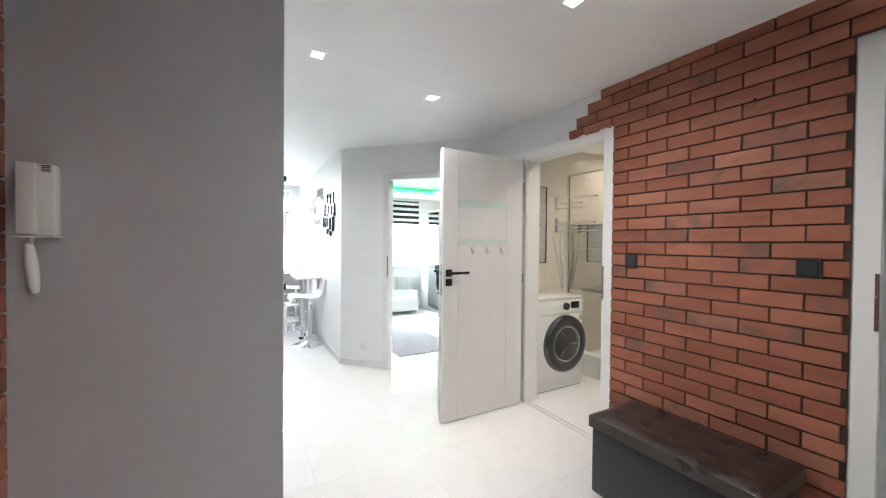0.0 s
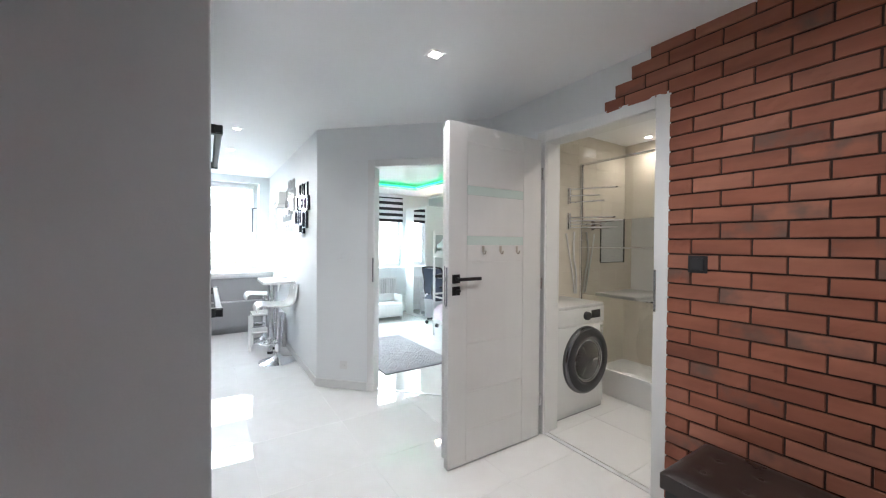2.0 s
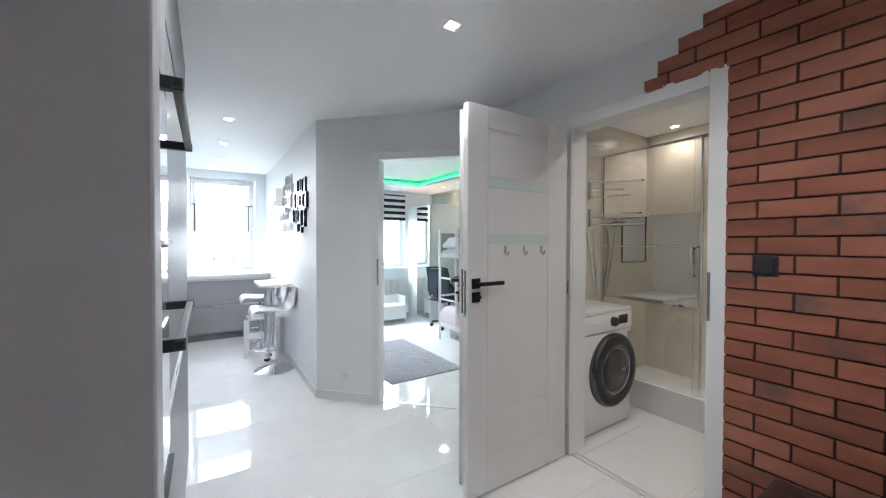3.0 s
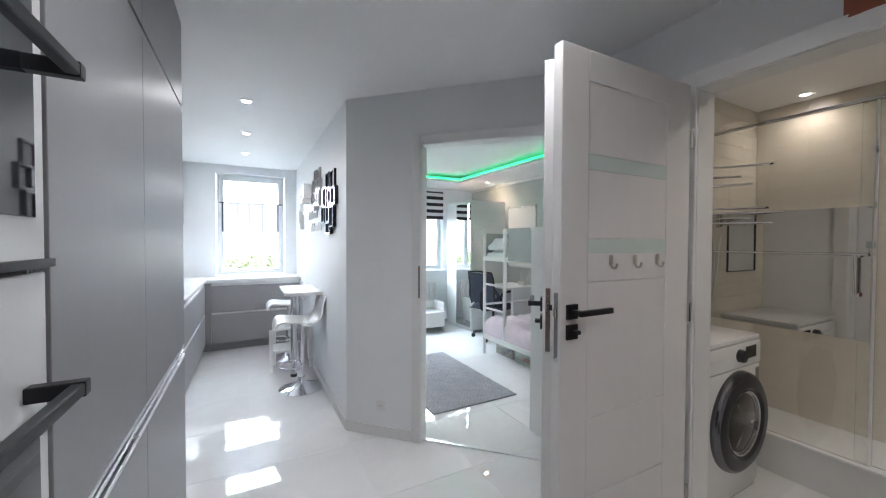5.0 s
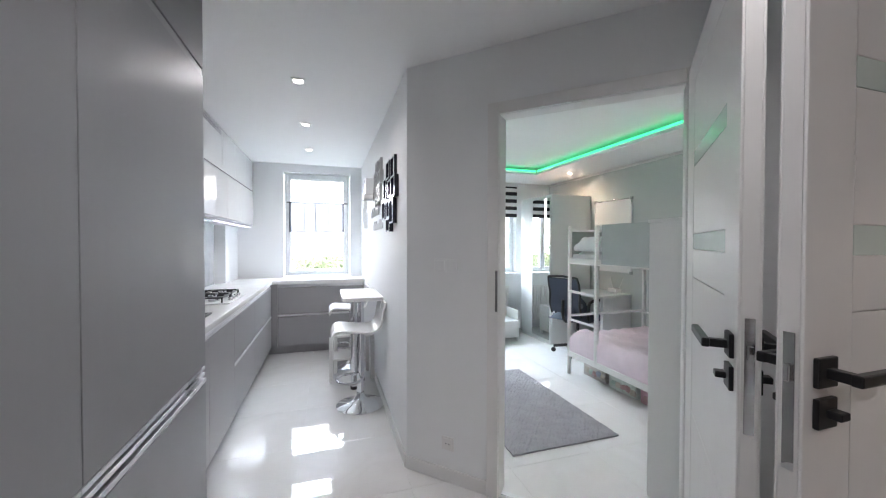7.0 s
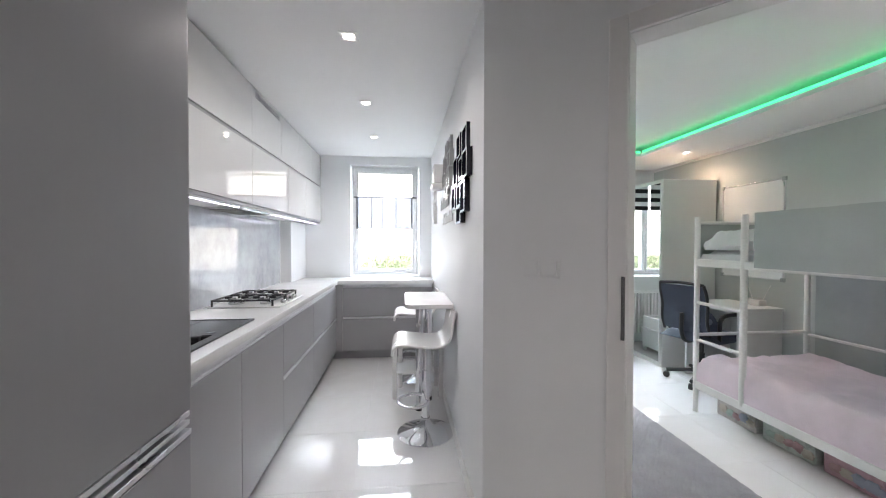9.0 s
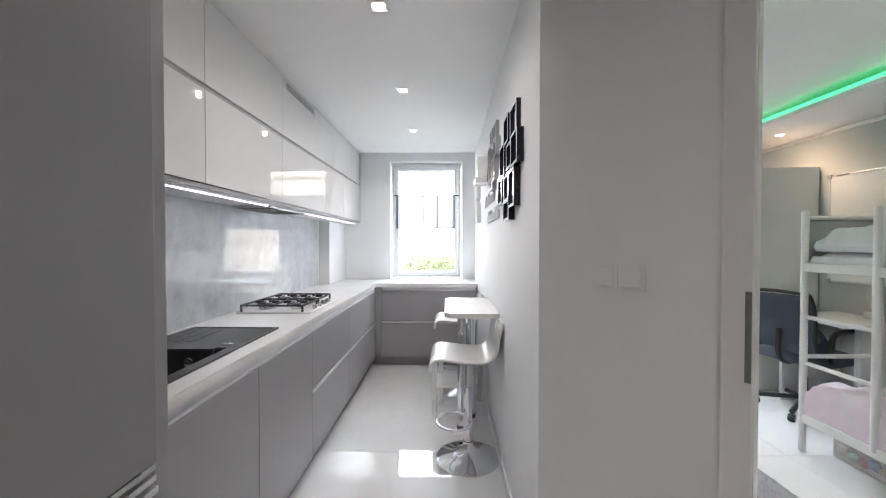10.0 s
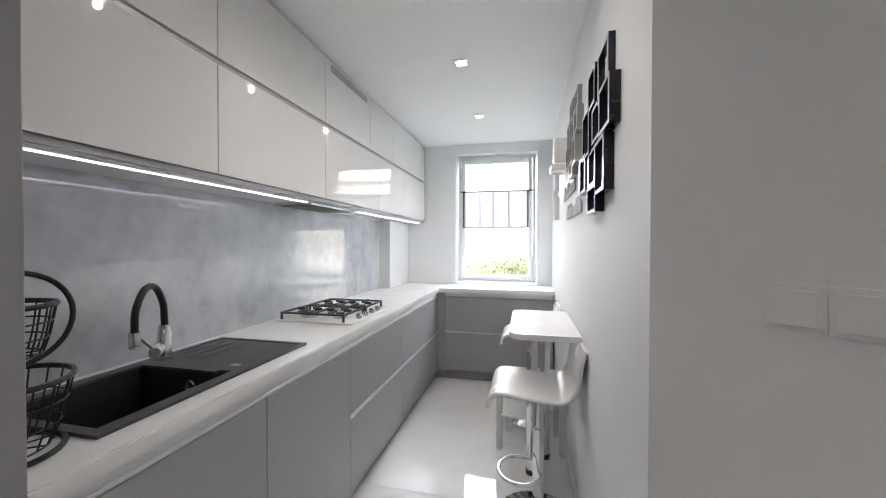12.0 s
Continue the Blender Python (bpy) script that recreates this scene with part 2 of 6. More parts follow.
M_GLASS = glassy("clear_glass", (1, 1, 1))
M_SHOWERGLASS = glassy("shower_glass", (0.97, 0.98, 0.97), 0.0, 1.55)
M_MIRRORBAND = surface("silvered_glass_band", (0.62, 0.62, 0.60), 0.03, metal=1.0, vary=0.03, bump=0.0)
M_WASHRING = surface("dark_chrome_ring", (0.16, 0.16, 0.17), 0.18, metal=0.9, vary=0.05, bump=0.0)
M_MIRROR = surface("mirror_silver", (0.86, 0.88, 0.87), 0.01, metal=1.0, vary=0.0, bump=0.0)
M_PVC = surface("white_window_frame", (0.80, 0.81, 0.82), 0.3, vary=0.02)
M_STOOL = surface("white_moulded_plastic", (0.78, 0.775, 0.76), 0.25, vary=0.02)
# One sink composite in two tones: bowl darker, rim and ribs lighter.
M_SINK = surface("granite_composite_darker", (0.02, 0.02, 0.021), 0.5, vary=0.3, grain=400, bump=0.1)
M_SINKTOP = surface("granite_composite_lighter", (0.055, 0.055, 0.058), 0.45, vary=0.25, grain=400, bump=0.1)
M_IRON = surface("cast_iron", (0.03, 0.03, 0.032), 0.5, vary=0.2, bump=0.1)
M_LAMPGLOW = glowing("lamp_glow", (1.0, 0.96, 0.9), 5.6)
M_LEDWHITE = glowing("white_led_strip", (0.84, 0.82, 1.0), 2.4)
M_LEDGREEN = glowing("green_led_strip", (0.06, 1.0, 0.36), 0.55)
M_RUG = surface("grey_shag_rug", (0.33, 0.325, 0.345), 0.95, vary=0.13, scale=9, grain=150, bump=0.8)
M_PINK = surface("pink_bedspread_cotton", (0.76, 0.655, 0.72), 0.85, vary=0.10, scale=6, grain=220, bump=0.3)
M_WHITECLOTH = surface("white_bed_linen", (0.74, 0.75, 0.77), 0.9, vary=0.06, scale=6, grain=200, bump=0.2)
M_GREYCLOTH = surface("grey_polyester_cloth", (0.40, 0.43, 0.43), 0.8, vary=0.08, scale=5, grain=260, bump=0.25)
M_WHITESTEEL = surface("white_powder_coated_steel", (0.78, 0.78, 0.77), 0.35, vary=0.03)
M_WARDROBE = surface("white_wardrobe_foil", (0.75, 0.765, 0.755), 0.35, vary=0.03)
M_CHAIRMESH = surface("dark_blue_grey_mesh_fabric", (0.06, 0.075, 0.11), 0.8, vary=0.2, grain=300, bump=0.4)
M_BLINDBLACK = surface("black_blind_cloth", (0.02, 0.02, 0.024), 0.9, vary=0.1)
M_BLINDWHITE = surface("white_blind_cloth", (0.78, 0.79, 0.80), 0.9, vary=0.04)
M_LEAF = surface("sunlit_leaves", (0.25, 0.30, 0.18), 0.6, vary=0.35, scale=4, grain=20)
M_BARK = surface("bark", (0.10, 0.075, 0.055), 0.9, vary=0.3, grain=30, bump=0.5)
M_GRASS = surface("grass", (0.12, 0.16, 0.06), 0.9, vary=0.3, scale=0.6, grain=8)
M_FACADE = surface("pale_facade_render", (0.80, 0.79, 0.77), 0.9, vary=0.08, scale=0.3, grain=6)
M_FACADEGLASS = surface("facade_window_glass", (0.55, 0.57, 0.60), 0.4, vary=0.2, bump=0.0)


def sheer_cloth():
    m, t, b = nodes_of("sheer_white_curtain")
    b.inputs["Base Color"].default_value = (0.66, 0.67, 0.71, 1)
    b.inputs["Roughness"].default_value = 0.9
    tr = t.nodes.new("ShaderNodeBsdfTranslucent")
    tr.inputs["Color"].default_value = (0.14, 0.147, 0.165, 1)
    tp = t.nodes.new("ShaderNodeBsdfTransparent")
    mx = t.nodes.new("ShaderNodeMixShader")
    mx.inputs[0].default_value = 0.55
    mx2 = t.nodes.new("ShaderNodeMixShader")
    mx2.inputs[0].default_value = 0.04
    out = t.nodes["Material Output"]
    t.links.new(b.outputs[0], mx.inputs[1])
    t.links.new(tr.outputs[0], mx.inputs[2])
    t.links.new(mx.outputs[0], mx2.inputs[1])
    t.links.new(tp.outputs[0], mx2.inputs[2])
    t.links.new(mx2.outputs[0], out.inputs[0])
    return m


M_SHEER = sheer_cloth()


# ---- mesh helpers ----
def link_mesh(name, bm, material, parent=None, m=None, smooth=False):
    me = bpy.data.meshes.new(name)
    bmesh.ops.recalc_face_normals(bm, faces=bm.faces)
    bm.to_mesh(me)
    bm.free()
    me.materials.append(material)
    if smooth:
        for p in me.polygons:
            p.use_smooth = True
        me.set_sharp_from_angle(angle=radians(40))
    ob = new(name, me)
    if parent is not None:
        ob.parent = parent
    if m is not None:
        ob.matrix_basis = m
    return ob


def part(name, bm, material, parent, label="", smooth=False):
    """One mesh of its own under a thing or a part; its coordinates are those of the parent."""
    ob = link_mesh(name, bm, material, parent, smooth=smooth)
    return tagged(ob, label)


def thing(name, m, label, category, group=""):
    ob = new(name)
    ob.empty_display_size = 0.1
    ob.matrix_basis = m
    return tagged(ob, label, category, group)


def setting(name, bm, material, label, m=None):
    return tagged(link_mesh(name, bm, material, None, m), label, "", "", "structure")


def add_box(bm, x0, x1, y0, y1, z0, z1, bevel=0.0, seg=2):
    geo = bmesh.ops.create_cube(bm, size=1.0)
    vs = geo["verts"]
    for v in vs:
        v.co = Vector(((x0 + x1) / 2 + v.co.x * (x1 - x0), (y0 + y1) / 2 + v.co.y * (y1 - y0), (z0 + z1) / 2 + v.co.z * (z1 - z0)))
    if bevel:
        es = list({e for v in vs for e in v.link_edges})
        bmesh.ops.bevel(bm, geom=es, offset=bevel, segments=seg, profile=0.5, affect="EDGES")
    return bm


def box(x0, x1, y0, y1, z0, z1, bevel=0.0, seg=2):
    return add_box(bmesh.new(), x0, x1, y0, y1, z0, z1, bevel, seg)


def boxes(*rows):
    bm = bmesh.new()
    for r in rows:
        add_box(bm, *r)
    return bm


def add_tube(bm, pts, r, seg=10, closed=False):
    pts = [Vector(p) for p in pts]
    n = len(pts)
    rings = []
    up = None
    for i, p in enumerate(pts):
        if closed:
            d = pts[(i + 1) % n] - pts[i - 1]
        else:
            d = pts[min(i + 1, n - 1)] - pts[max(i - 1, 0)]
        d.normalize()
        if up is None:
            up = Vector((0, 0, 1)) if abs(d.z) < 0.9 else Vector((1, 0, 0))
        side = d.cross(up).normalized()
        up = side.cross(d).normalized()
        rings.append([bm.verts.new(p + r * (math.cos(a) * side + math.sin(a) * up)) for a in [2 * math.pi * k / seg for k in range(seg)]])
    for i in range(n if closed else n - 1):
        a, b = rings[i], rings[(i + 1) % n]
        for k in range(seg):
            bm.faces.new((a[k], a[(k + 1) % seg], b[(k + 1) % seg], b[k]))
    if not closed:
        bm.faces.new(rings[0])
        bm.faces.new(list(reversed(rings[-1])))
    return bm


def tube(pts, r, seg=10, closed=False):
    return add_tube(bmesh.new(), pts, r, seg, closed)


def lathe(profile, seg=24, cx=0.0, cy=0.0):
    """A turned shape round the z axis from (radius, height) pairs."""
    bm = bmesh.new()
    rings = []
    for r, z in profile:
        if r < 1e-5:
            rings.append([bm.verts.new((cx, cy, z))])
        else:
            rings.append([bm.verts.new((cx + r * math.cos(2 * math.pi * k / seg), cy + r * math.sin(2 * math.pi * k / seg), z)) for k in range(seg)])
    for a, b in zip(rings, rings[1:]):
        for k in range(seg):
            k2 = (k + 1) % seg
            if len(a) == 1 and len(b) == 1:
                continue
            if len(a) == 1:
                bm.faces.new((a[0], b[k2], b[k]))
            elif len(b) == 1:
                bm.faces.new((a[k], a[k2], b[0]))
            else:
                bm.faces.new((a[k], a[k2], b[k2], b[k]))
    return bm


def turned(bm, m):
    bmesh.ops.transform(bm, matrix=m, verts=bm.verts)
    return bm


def sheet(profile, width, thick):
    """A bent sheet: a profile in x and z, thickened and drawn out along y, with rounded long edges."""
    bm = bmesh.new()
    n = len(profile)
    pts = [Vector((x, 0, z)) for x, z in profile]
    rows = []
    for i in range(n):
        d = (pts[min(i + 1, n - 1)] - pts[max(i - 1, 0)]).normalized()
        nn = Vector((-d.z, 0, d.x))
        a, b = pts[i] + nn * thick / 2, pts[i] - nn * thick / 2
        w = width / 2
        e = min(thick * 0.35, 0.006)
        ring = [(a, -w + e), (a, w - e), (a.lerp(b, 0.3), w), (a.lerp(b, 0.7), w), (b, w - e), (b, -w + e), (a.lerp(b, 0.7), -w), (a.lerp(b, 0.3), -w)]
        rows.append([bm.verts.new((p.x, y, p.z)) for p, y in ring])
    for r0, r1 in zip(rows, rows[1:]):
        for k in range(8):
            bm.faces.new((r0[k], r0[(k + 1) % 8], r1[(k + 1) % 8], r1[k]))
    bm.faces.new(rows[0])
    bm.faces.new(list(reversed(rows[-1])))
    return bm


def smooth_path(pts, n=6):
    """A Catmull-Rom curve through the points."""
    out = []
    P = [Vector(p) for p in pts]
    P = [P[0] * 2 - P[1]] + P + [P[-1] * 2 - P[-2]]
    for i in range(1, len(P) - 2):
        for k in range(n):
            t = k / n
            a, b, c, d = P[i - 1], P[i], P[i + 1], P[i + 2]
            out.append(0.5 * ((2 * b) + (c - a) * t + (2 * a - 5 * b + 4 * c - d) * t * t + (3 * b - a - 3 * c + d) * t ** 3))
    out.append(P[-2])
    return out


# ---- the large structure ----
DIAG = pose(1.085, 3.785, 0, 0, 0, -45)
floor = setting("floor", box(-1.0, 4.4, -1.7, 7.15, -0.2, -0.0013), M_GROUT, "pale grout bed under polished white floor tiles")
setting("ceiling", boxes((-1.0, 1.15, -1.7, 7.1, CEIL, CEIL + 0.2), (1.15, 4.4, -1.7, 2.6, CEIL, CEIL + 0.2), (1.15, 2.4, 2.6, 3.78, CEIL, CEIL + 0.2)), M_CEIL, "smooth white painted ceiling of hall and kitchen")

# bedroom ceiling: a lowered margin with a raised tray in the middle
TRAY = [(3.38, 3.66), (3.38, 6.08), (1.75, 6.08), (1.75, 4.55), (2.19, 3.66)]


def bedroom_ceiling():
    bm = bmesh.new()
    outer = [(4.2, 2.55), (4.2, 6.95), (1.15, 6.95), (1.15, 3.80), (2.40, 2.55)]
    for z in (2.28, 2.314):
        a = [bm.verts.new((x, y, z)) for x, y in outer]
        b = [bm.verts.new((x, y, z)) for x, y in TRAY]
        for k in range(5):
            bm.faces.new((a[k], a[(k + 1) % 5], b[(k + 1) % 5], b[k]))
        if z < 2.3:
            low = b
        else:
            for k in range(5):
                bm.faces.new((low[k], low[(k + 1) % 5], b[(k + 1) % 5], b[k]))
    add_box(bm, 1.1, 4.4, 2.6, 7.1, 2.39, 2.6)
    return bm


setting("ceiling_bedroom", bedroom_ceiling(), M_CEIL, "white suspended bedroom ceiling with raised lit tray")
led = bmesh.new()
cen = Vector((2.6, 4.9, 0))
for k in range(5):
    p, q = Vector((*TRAY[k], 0)), Vector((*TRAY[(k + 1) % 5], 0))
    d = (q - p).normalized()
    nrm = Vector((-d.y, d.x, 0))
    if (cen - p).dot(nrm) > 0:
        nrm = -nrm
    pts = [p + nrm * 0.012, q + nrm * 0.012, q + nrm * 0.03, p + nrm * 0.03]
    lo = [led.verts.new((v.x, v.y, 2.317)) for v in pts]
    hi = [led.verts.new((v.x, v.y, 2.345)) for v in pts]
    for i in range(4):
        led.faces.new((lo[i], lo[(i + 1) % 4], hi[(i + 1) % 4], hi[i]))
    led.faces.new(hi)
tagged(link_mesh("led_strip", led, M_LEDGREEN), "green glowing light strip along the ceiling tray edge", "light strip")

# hall walls
BX = 2.21
setting("wall_east", boxes((BX, 2.33, -1.7, -0.72, 0, CEIL), (BX, 2.33, -0.72, 0.115, 2.06, CEIL), (BX, 2.33, 0.115, 1.30, 0, CEIL), (BX, 2.33, 1.30, 2.06, 2.05, CEIL), (BX, 2.33, 2.06, 2.70, 0, CEIL)), M_WALL, "white painted hall wall with two doorways")
setting("wall_south", box(-1.0, 2.21, -1.7, -1.5, 0, CEIL), M_WALL, "white painted wall at the entrance end")
setting("wall_west", box(-0.62, -0.485, -1.5, 1.18, 0, CEIL), M_MORTAR, "hall wall with dark mortar behind brick slips")
setting("wall_partition", box(-0.62, 0.235, 1.18, 1.262, 0, CEIL, 0.004), M_GREYWALL, "matt grey painted partition beside the oven tower")
setting("wall_kitchen_west", box(-0.70, -0.55, 1.262, 6.81, 0, CEIL), M_WALL, "white painted kitchen wall")
setting("wall_kitchen_east", box(1.085, 1.205, 3.785, 6.81, 0, 2.45), M_WALL, "white painted kitchen wall with decorations")
setting("wall_diagonal", boxes((0, 0.56, 0, 0.09, 0, 2.45), (0.56, 1.395, 0, 0.09, 2.02, 2.45), (1.395, 1.60, 0, 0.09, 0, 2.45)), M_WALL, "white slanting wall with the bedroom doorway", DIAG)
setting("wall_north", boxes((-0.70, 0.088, 6.81, 7.12, 0, 2.6), (0.088, 0.935, 6.81, 7.12, 0, 0.895), (0.088, 0.935, 6.81, 7.12, 2.265, 2.6), (0.935, 2.2, 6.81, 7.12, 0, 2.6), (2.2, 3.47, 6.81, 7.12, 0, 0.87), (2.2, 3.47, 6.81, 7.12, 2.26, 2.6), (3.47, 4.4, 6.81, 7.12, 0, 2.6)), M_WALL, "white painted outer wall with window openings")
setting("wall_bedroom_east", box(4.07, 4.2, 2.5, 6.81, 0, 2.5), M_BEDWALL, "pale grey painted bedroom wall")
setting("wall_bathroom_north", boxes((2.33, 4.07, 2.53, 2.67, 0, 2.5)), M_BEDWALL, "pale wall between bathroom and bedroom")
setting("wall_bathroom_east", box(3.96, 4.07, 0.4, 2.53, 0, CEIL), M_GROUT, "bathroom wall behind the shower")
setting("wall_bathroom_south", box(2.33, 4.07, 0.3, 0.4, 0, CEIL), M_WALL, "plain wall closing the bathroom")
setting("wall_side_room", boxes((3.3, 3.42, -1.7, 0.3, 0, CEIL), (2.33, 3.3, -1.7, -1.5, 0, CEIL)), M_WALL, "plain wall of the side room")

setting("trim_cornice", boxes((4.046, 4.07, 2.68, 6.80, 2.248, 2.28, 0.006), (2.21, 4.046, 6.786, 6.81, 2.262, 2.28, 0.004)), M_TRIM, "slim white cornice under the bedroom ceiling")

# baseboards
setting("baseboard_diagonal", box(0.002, 0.508, -0.012, 0.0, 0, 0.075, 0.003), M_TRIM, "white baseboard along the slanting wall", DIAG)
setting("baseboard_kitchen", box(1.073, 1.085, 3.79, 6.36, 0, 0.075, 0.003), M_TRIM, "white baseboard along the kitchen wall")
setting("baseboard_bedroom", box(4.058, 4.07, 2.68, 6.80, 0, 0.075, 0.003), M_TRIM, "white baseboard along the bedroom wall")
setting("baseboard_hall", box(2.198, 2.21, 2.13, 2.66, 0, 0.075, 0.003), M_TRIM, "short white baseboard beside the bathroom door")


# ---- doors ----
def door_frame(parent, w0, w1, top, depth, casing=0.062):
    """Casing and jambs round an opening from w0 to w1 along local x; the wall's face is local y = 0, its depth behind it."""
    for name, a, b, z0, z1 in (("casing", w0 - casing, w0 + 0.012, 0, top + casing), ("casing", w1 - 0.012, w1 + casing, 0, top + casing), ("casing", w0 + 0.012, w1 - 0.012, top - 0.012, top + casing)):
        part(name, box(a, b, -0.016, 0.0, z0, z1, 0.004), M_TRIM, parent)
        part(name, box(a, b, depth, depth + 0.016, z0, z1, 0.004), M_TRIM, parent)
    part("jamb", box(w0, w0 + 0.013, 0.001, depth - 0.001, 0, top), M_TRIM, parent)
    part("jamb", box(w1 - 0.013, w1, 0.001, depth - 0.001, 0, top), M_TRIM, parent)
    part("head_jamb", box(w0 + 0.013, w1 - 0.013, 0.001, depth - 0.001, top - 0.013, top), M_TRIM, parent)


def lever(parent, x, y, side, z):
    """Square rose with a flat lever, and a square lock rose below. side: -1 or 1, the face it sits on."""
    y1 = y + side * 0.009
    part("rose", box(x - 0.026, x + 0.026, min(y, y1), max(y, y1), z - 0.026, z + 0.026, 0.002), M_BLACK, parent)
    part("lever_neck", box(x - 0.009, x + 0.009, min(y1, y + side * 0.05), max(y1, y + side * 0.05), z - 0.009, z + 0.009, 0.002), M_BLACK, parent)
    ya, yb = sorted((y + side * 0.040, y + side * 0.056))
    part("lever", box(x - 0.150, x + 0.012, ya, yb, z - 0.010, z + 0.010, 0.003), M_BLACK, parent, "black square lever handle")
    part("lock_rose", box(x - 0.026, x + 0.026, min(y, y1), max(y, y1), z - 0.096, z - 0.044, 0.002), M_BLACK, parent)
    part("thumb_turn", box(x - 0.018, x + 0.008, min(y1, y + side * 0.03), max(y1, y + side * 0.03), z - 0.076, z - 0.062, 0.003), M_BLACK, parent)


def door_leaf(parent, m, length, height=2.03, hooks=False):
    """Panelled leaf: hinge at local x = 0, thickness along local y from 0 to 0.04."""
    leaf = link_mesh("leaf", boxes((0, length, 0.006, 0.034, 0, height)), M_DOOR, parent, m)
    a, b = 0.165, length - 0.13
    for y0, y1 in ((0, 0.006), (0.034, 0.04)):
        part("stile", box(0, a, y0, y1, 0, height, 0.002), M_DOOR, leaf)
        part("stile", box(b, length, y0, y1, 0, height, 0.002), M_DOOR, leaf)
        part("rail", box(a + 0.0005, b - 0.0005, y0, y1, 0, 0.20, 0.002), M_DOOR, leaf)
        part("rail", box(a + 0.0005, b - 0.0005, y0, y1, 1.92, height, 0.002), M_DOOR, leaf)
        zs = [0.20, 0.43, 0.72, 1.21, 1.312, 1.366, 1.612, 1.666, 1.92]
        yy0, yy1 = (y0 + 0.0008, y1) if y0 == 0 else (y0, y1 - 0.0008)
        for z0, z1 in zip(zs, zs[1:]):
            if z0 in (1.312, 1.612):
                part("glass_strip", box(a + 0.0015, b - 0.0015, yy0, yy1, z0, z1), M_FROSTPANEL, leaf, "narrow frosted glass strip")
            else:
                part("panel", box(a + 0.0015, b - 0.0015, yy0, yy1, z0 + 0.001, z1 - 0.001, 0.0012), M_DOOR, leaf)
    lever(leaf, length - 0.050, 0.0, -1, 1.113)
    lever(leaf, length - 0.050, 0.04, 1, 1.113)
    part("lock_plate", box(length, length + 0.002, 0.011, 0.029, 0.94, 1.18, 0.0008), M_STEEL, leaf, "steel lock plate on the door edge")
    part("latch", box(length, length + 0.010, 0.015, 0.025, 1.095, 1.125, 0.002), M_STEEL, leaf)
    for z in (0.25, 1.05, 1.80):
        part("hinge", tube([(-0.004, 0.046, z - 0.04), (-0.004, 0.046, z + 0.04)], 0.007), M_STEEL, leaf)
    if hooks:
        for x in (0.225, 0.365, 0.505):
            hk = tube(smooth_path([(x, 0.043, 1.298), (x, 0.044, 1.272), (x, 0.052, 1.259), (x, 0.064, 1.262), (x, 0.068, 1.276)]), 0.0048, 8)
            add_box(hk, x - 0.008, x + 0.008, 0.04, 0.046, 1.268, 1.306, 0.002)
            part("coat_hook", hk, M_HOOK, leaf, "small beige stick-on coat hook", smooth=True)
    return leaf


M_FROSTPANEL = surface("frosted_glass_strip", (0.66, 0.755, 0.71), 0.22, vary=0.03, bump=0.0)
M_HOOK = surface("satin_nickel", (0.55, 0.50, 0.44), 0.35, metal=0.8, vary=0.05)

door_1 = tagged(new("door_1"), "open white panelled bathroom door with black lever", "", "", "structure")
door_1.matrix_basis = pose(BX, 2.06, 0, 0, 0, -90)
door_frame(door_1, 0.0, 0.76, 2.05, 0.12)
door_leaf(door_1, pose(-0.03, -0.055, 0.01, 0, 0, -90), 0.757, hooks=True)
part("threshold", box(0.0, 0.76, 0.0, 0.03, 0.0005, 0.006, 0.001), M_GRIP, door_1, "thin metal threshold strip")
part("strike_plate", box(0.750, 0.763, -0.0185, -0.0155, 0.98, 1.20, 0.001), M_STEEL, door_1)

door_2 = tagged(new("door_2"), "open white panelled bedroom door with black lever", "", "", "structure")
door_2.matrix_basis = DIAG
door_frame(door_2, 0.56, 1.395, 2.02, 0.09, 0.05)
door_leaf(door_2, pose(1.385, -0.055, 0.01, 0, 0, -90), 0.824)
part("strike_plate", box(0.556, 0.569, -0.0185, -0.0155, 0.985, 1.20, 0.001), M_STEEL, door_2)
part("threshold", box(0.575, 1.38, 0.03, 0.06, 0.0005, 0.006, 0.001), M_ALU, door_2)

door_3 = tagged(new("door_3"), "open white door frame beside the brick wall", "", "", "structure")
door_3.matrix_basis = pose(BX, 0.115, 0, 0, 0, -90)
door_frame(door_3, 0.0, 0.835, 2.06, 0.12)
part("strike_plate", box(-0.003, 0.010, -0.0185, -0.0155, 1.02, 1.24, 0.001), M_STEEL, door_3)


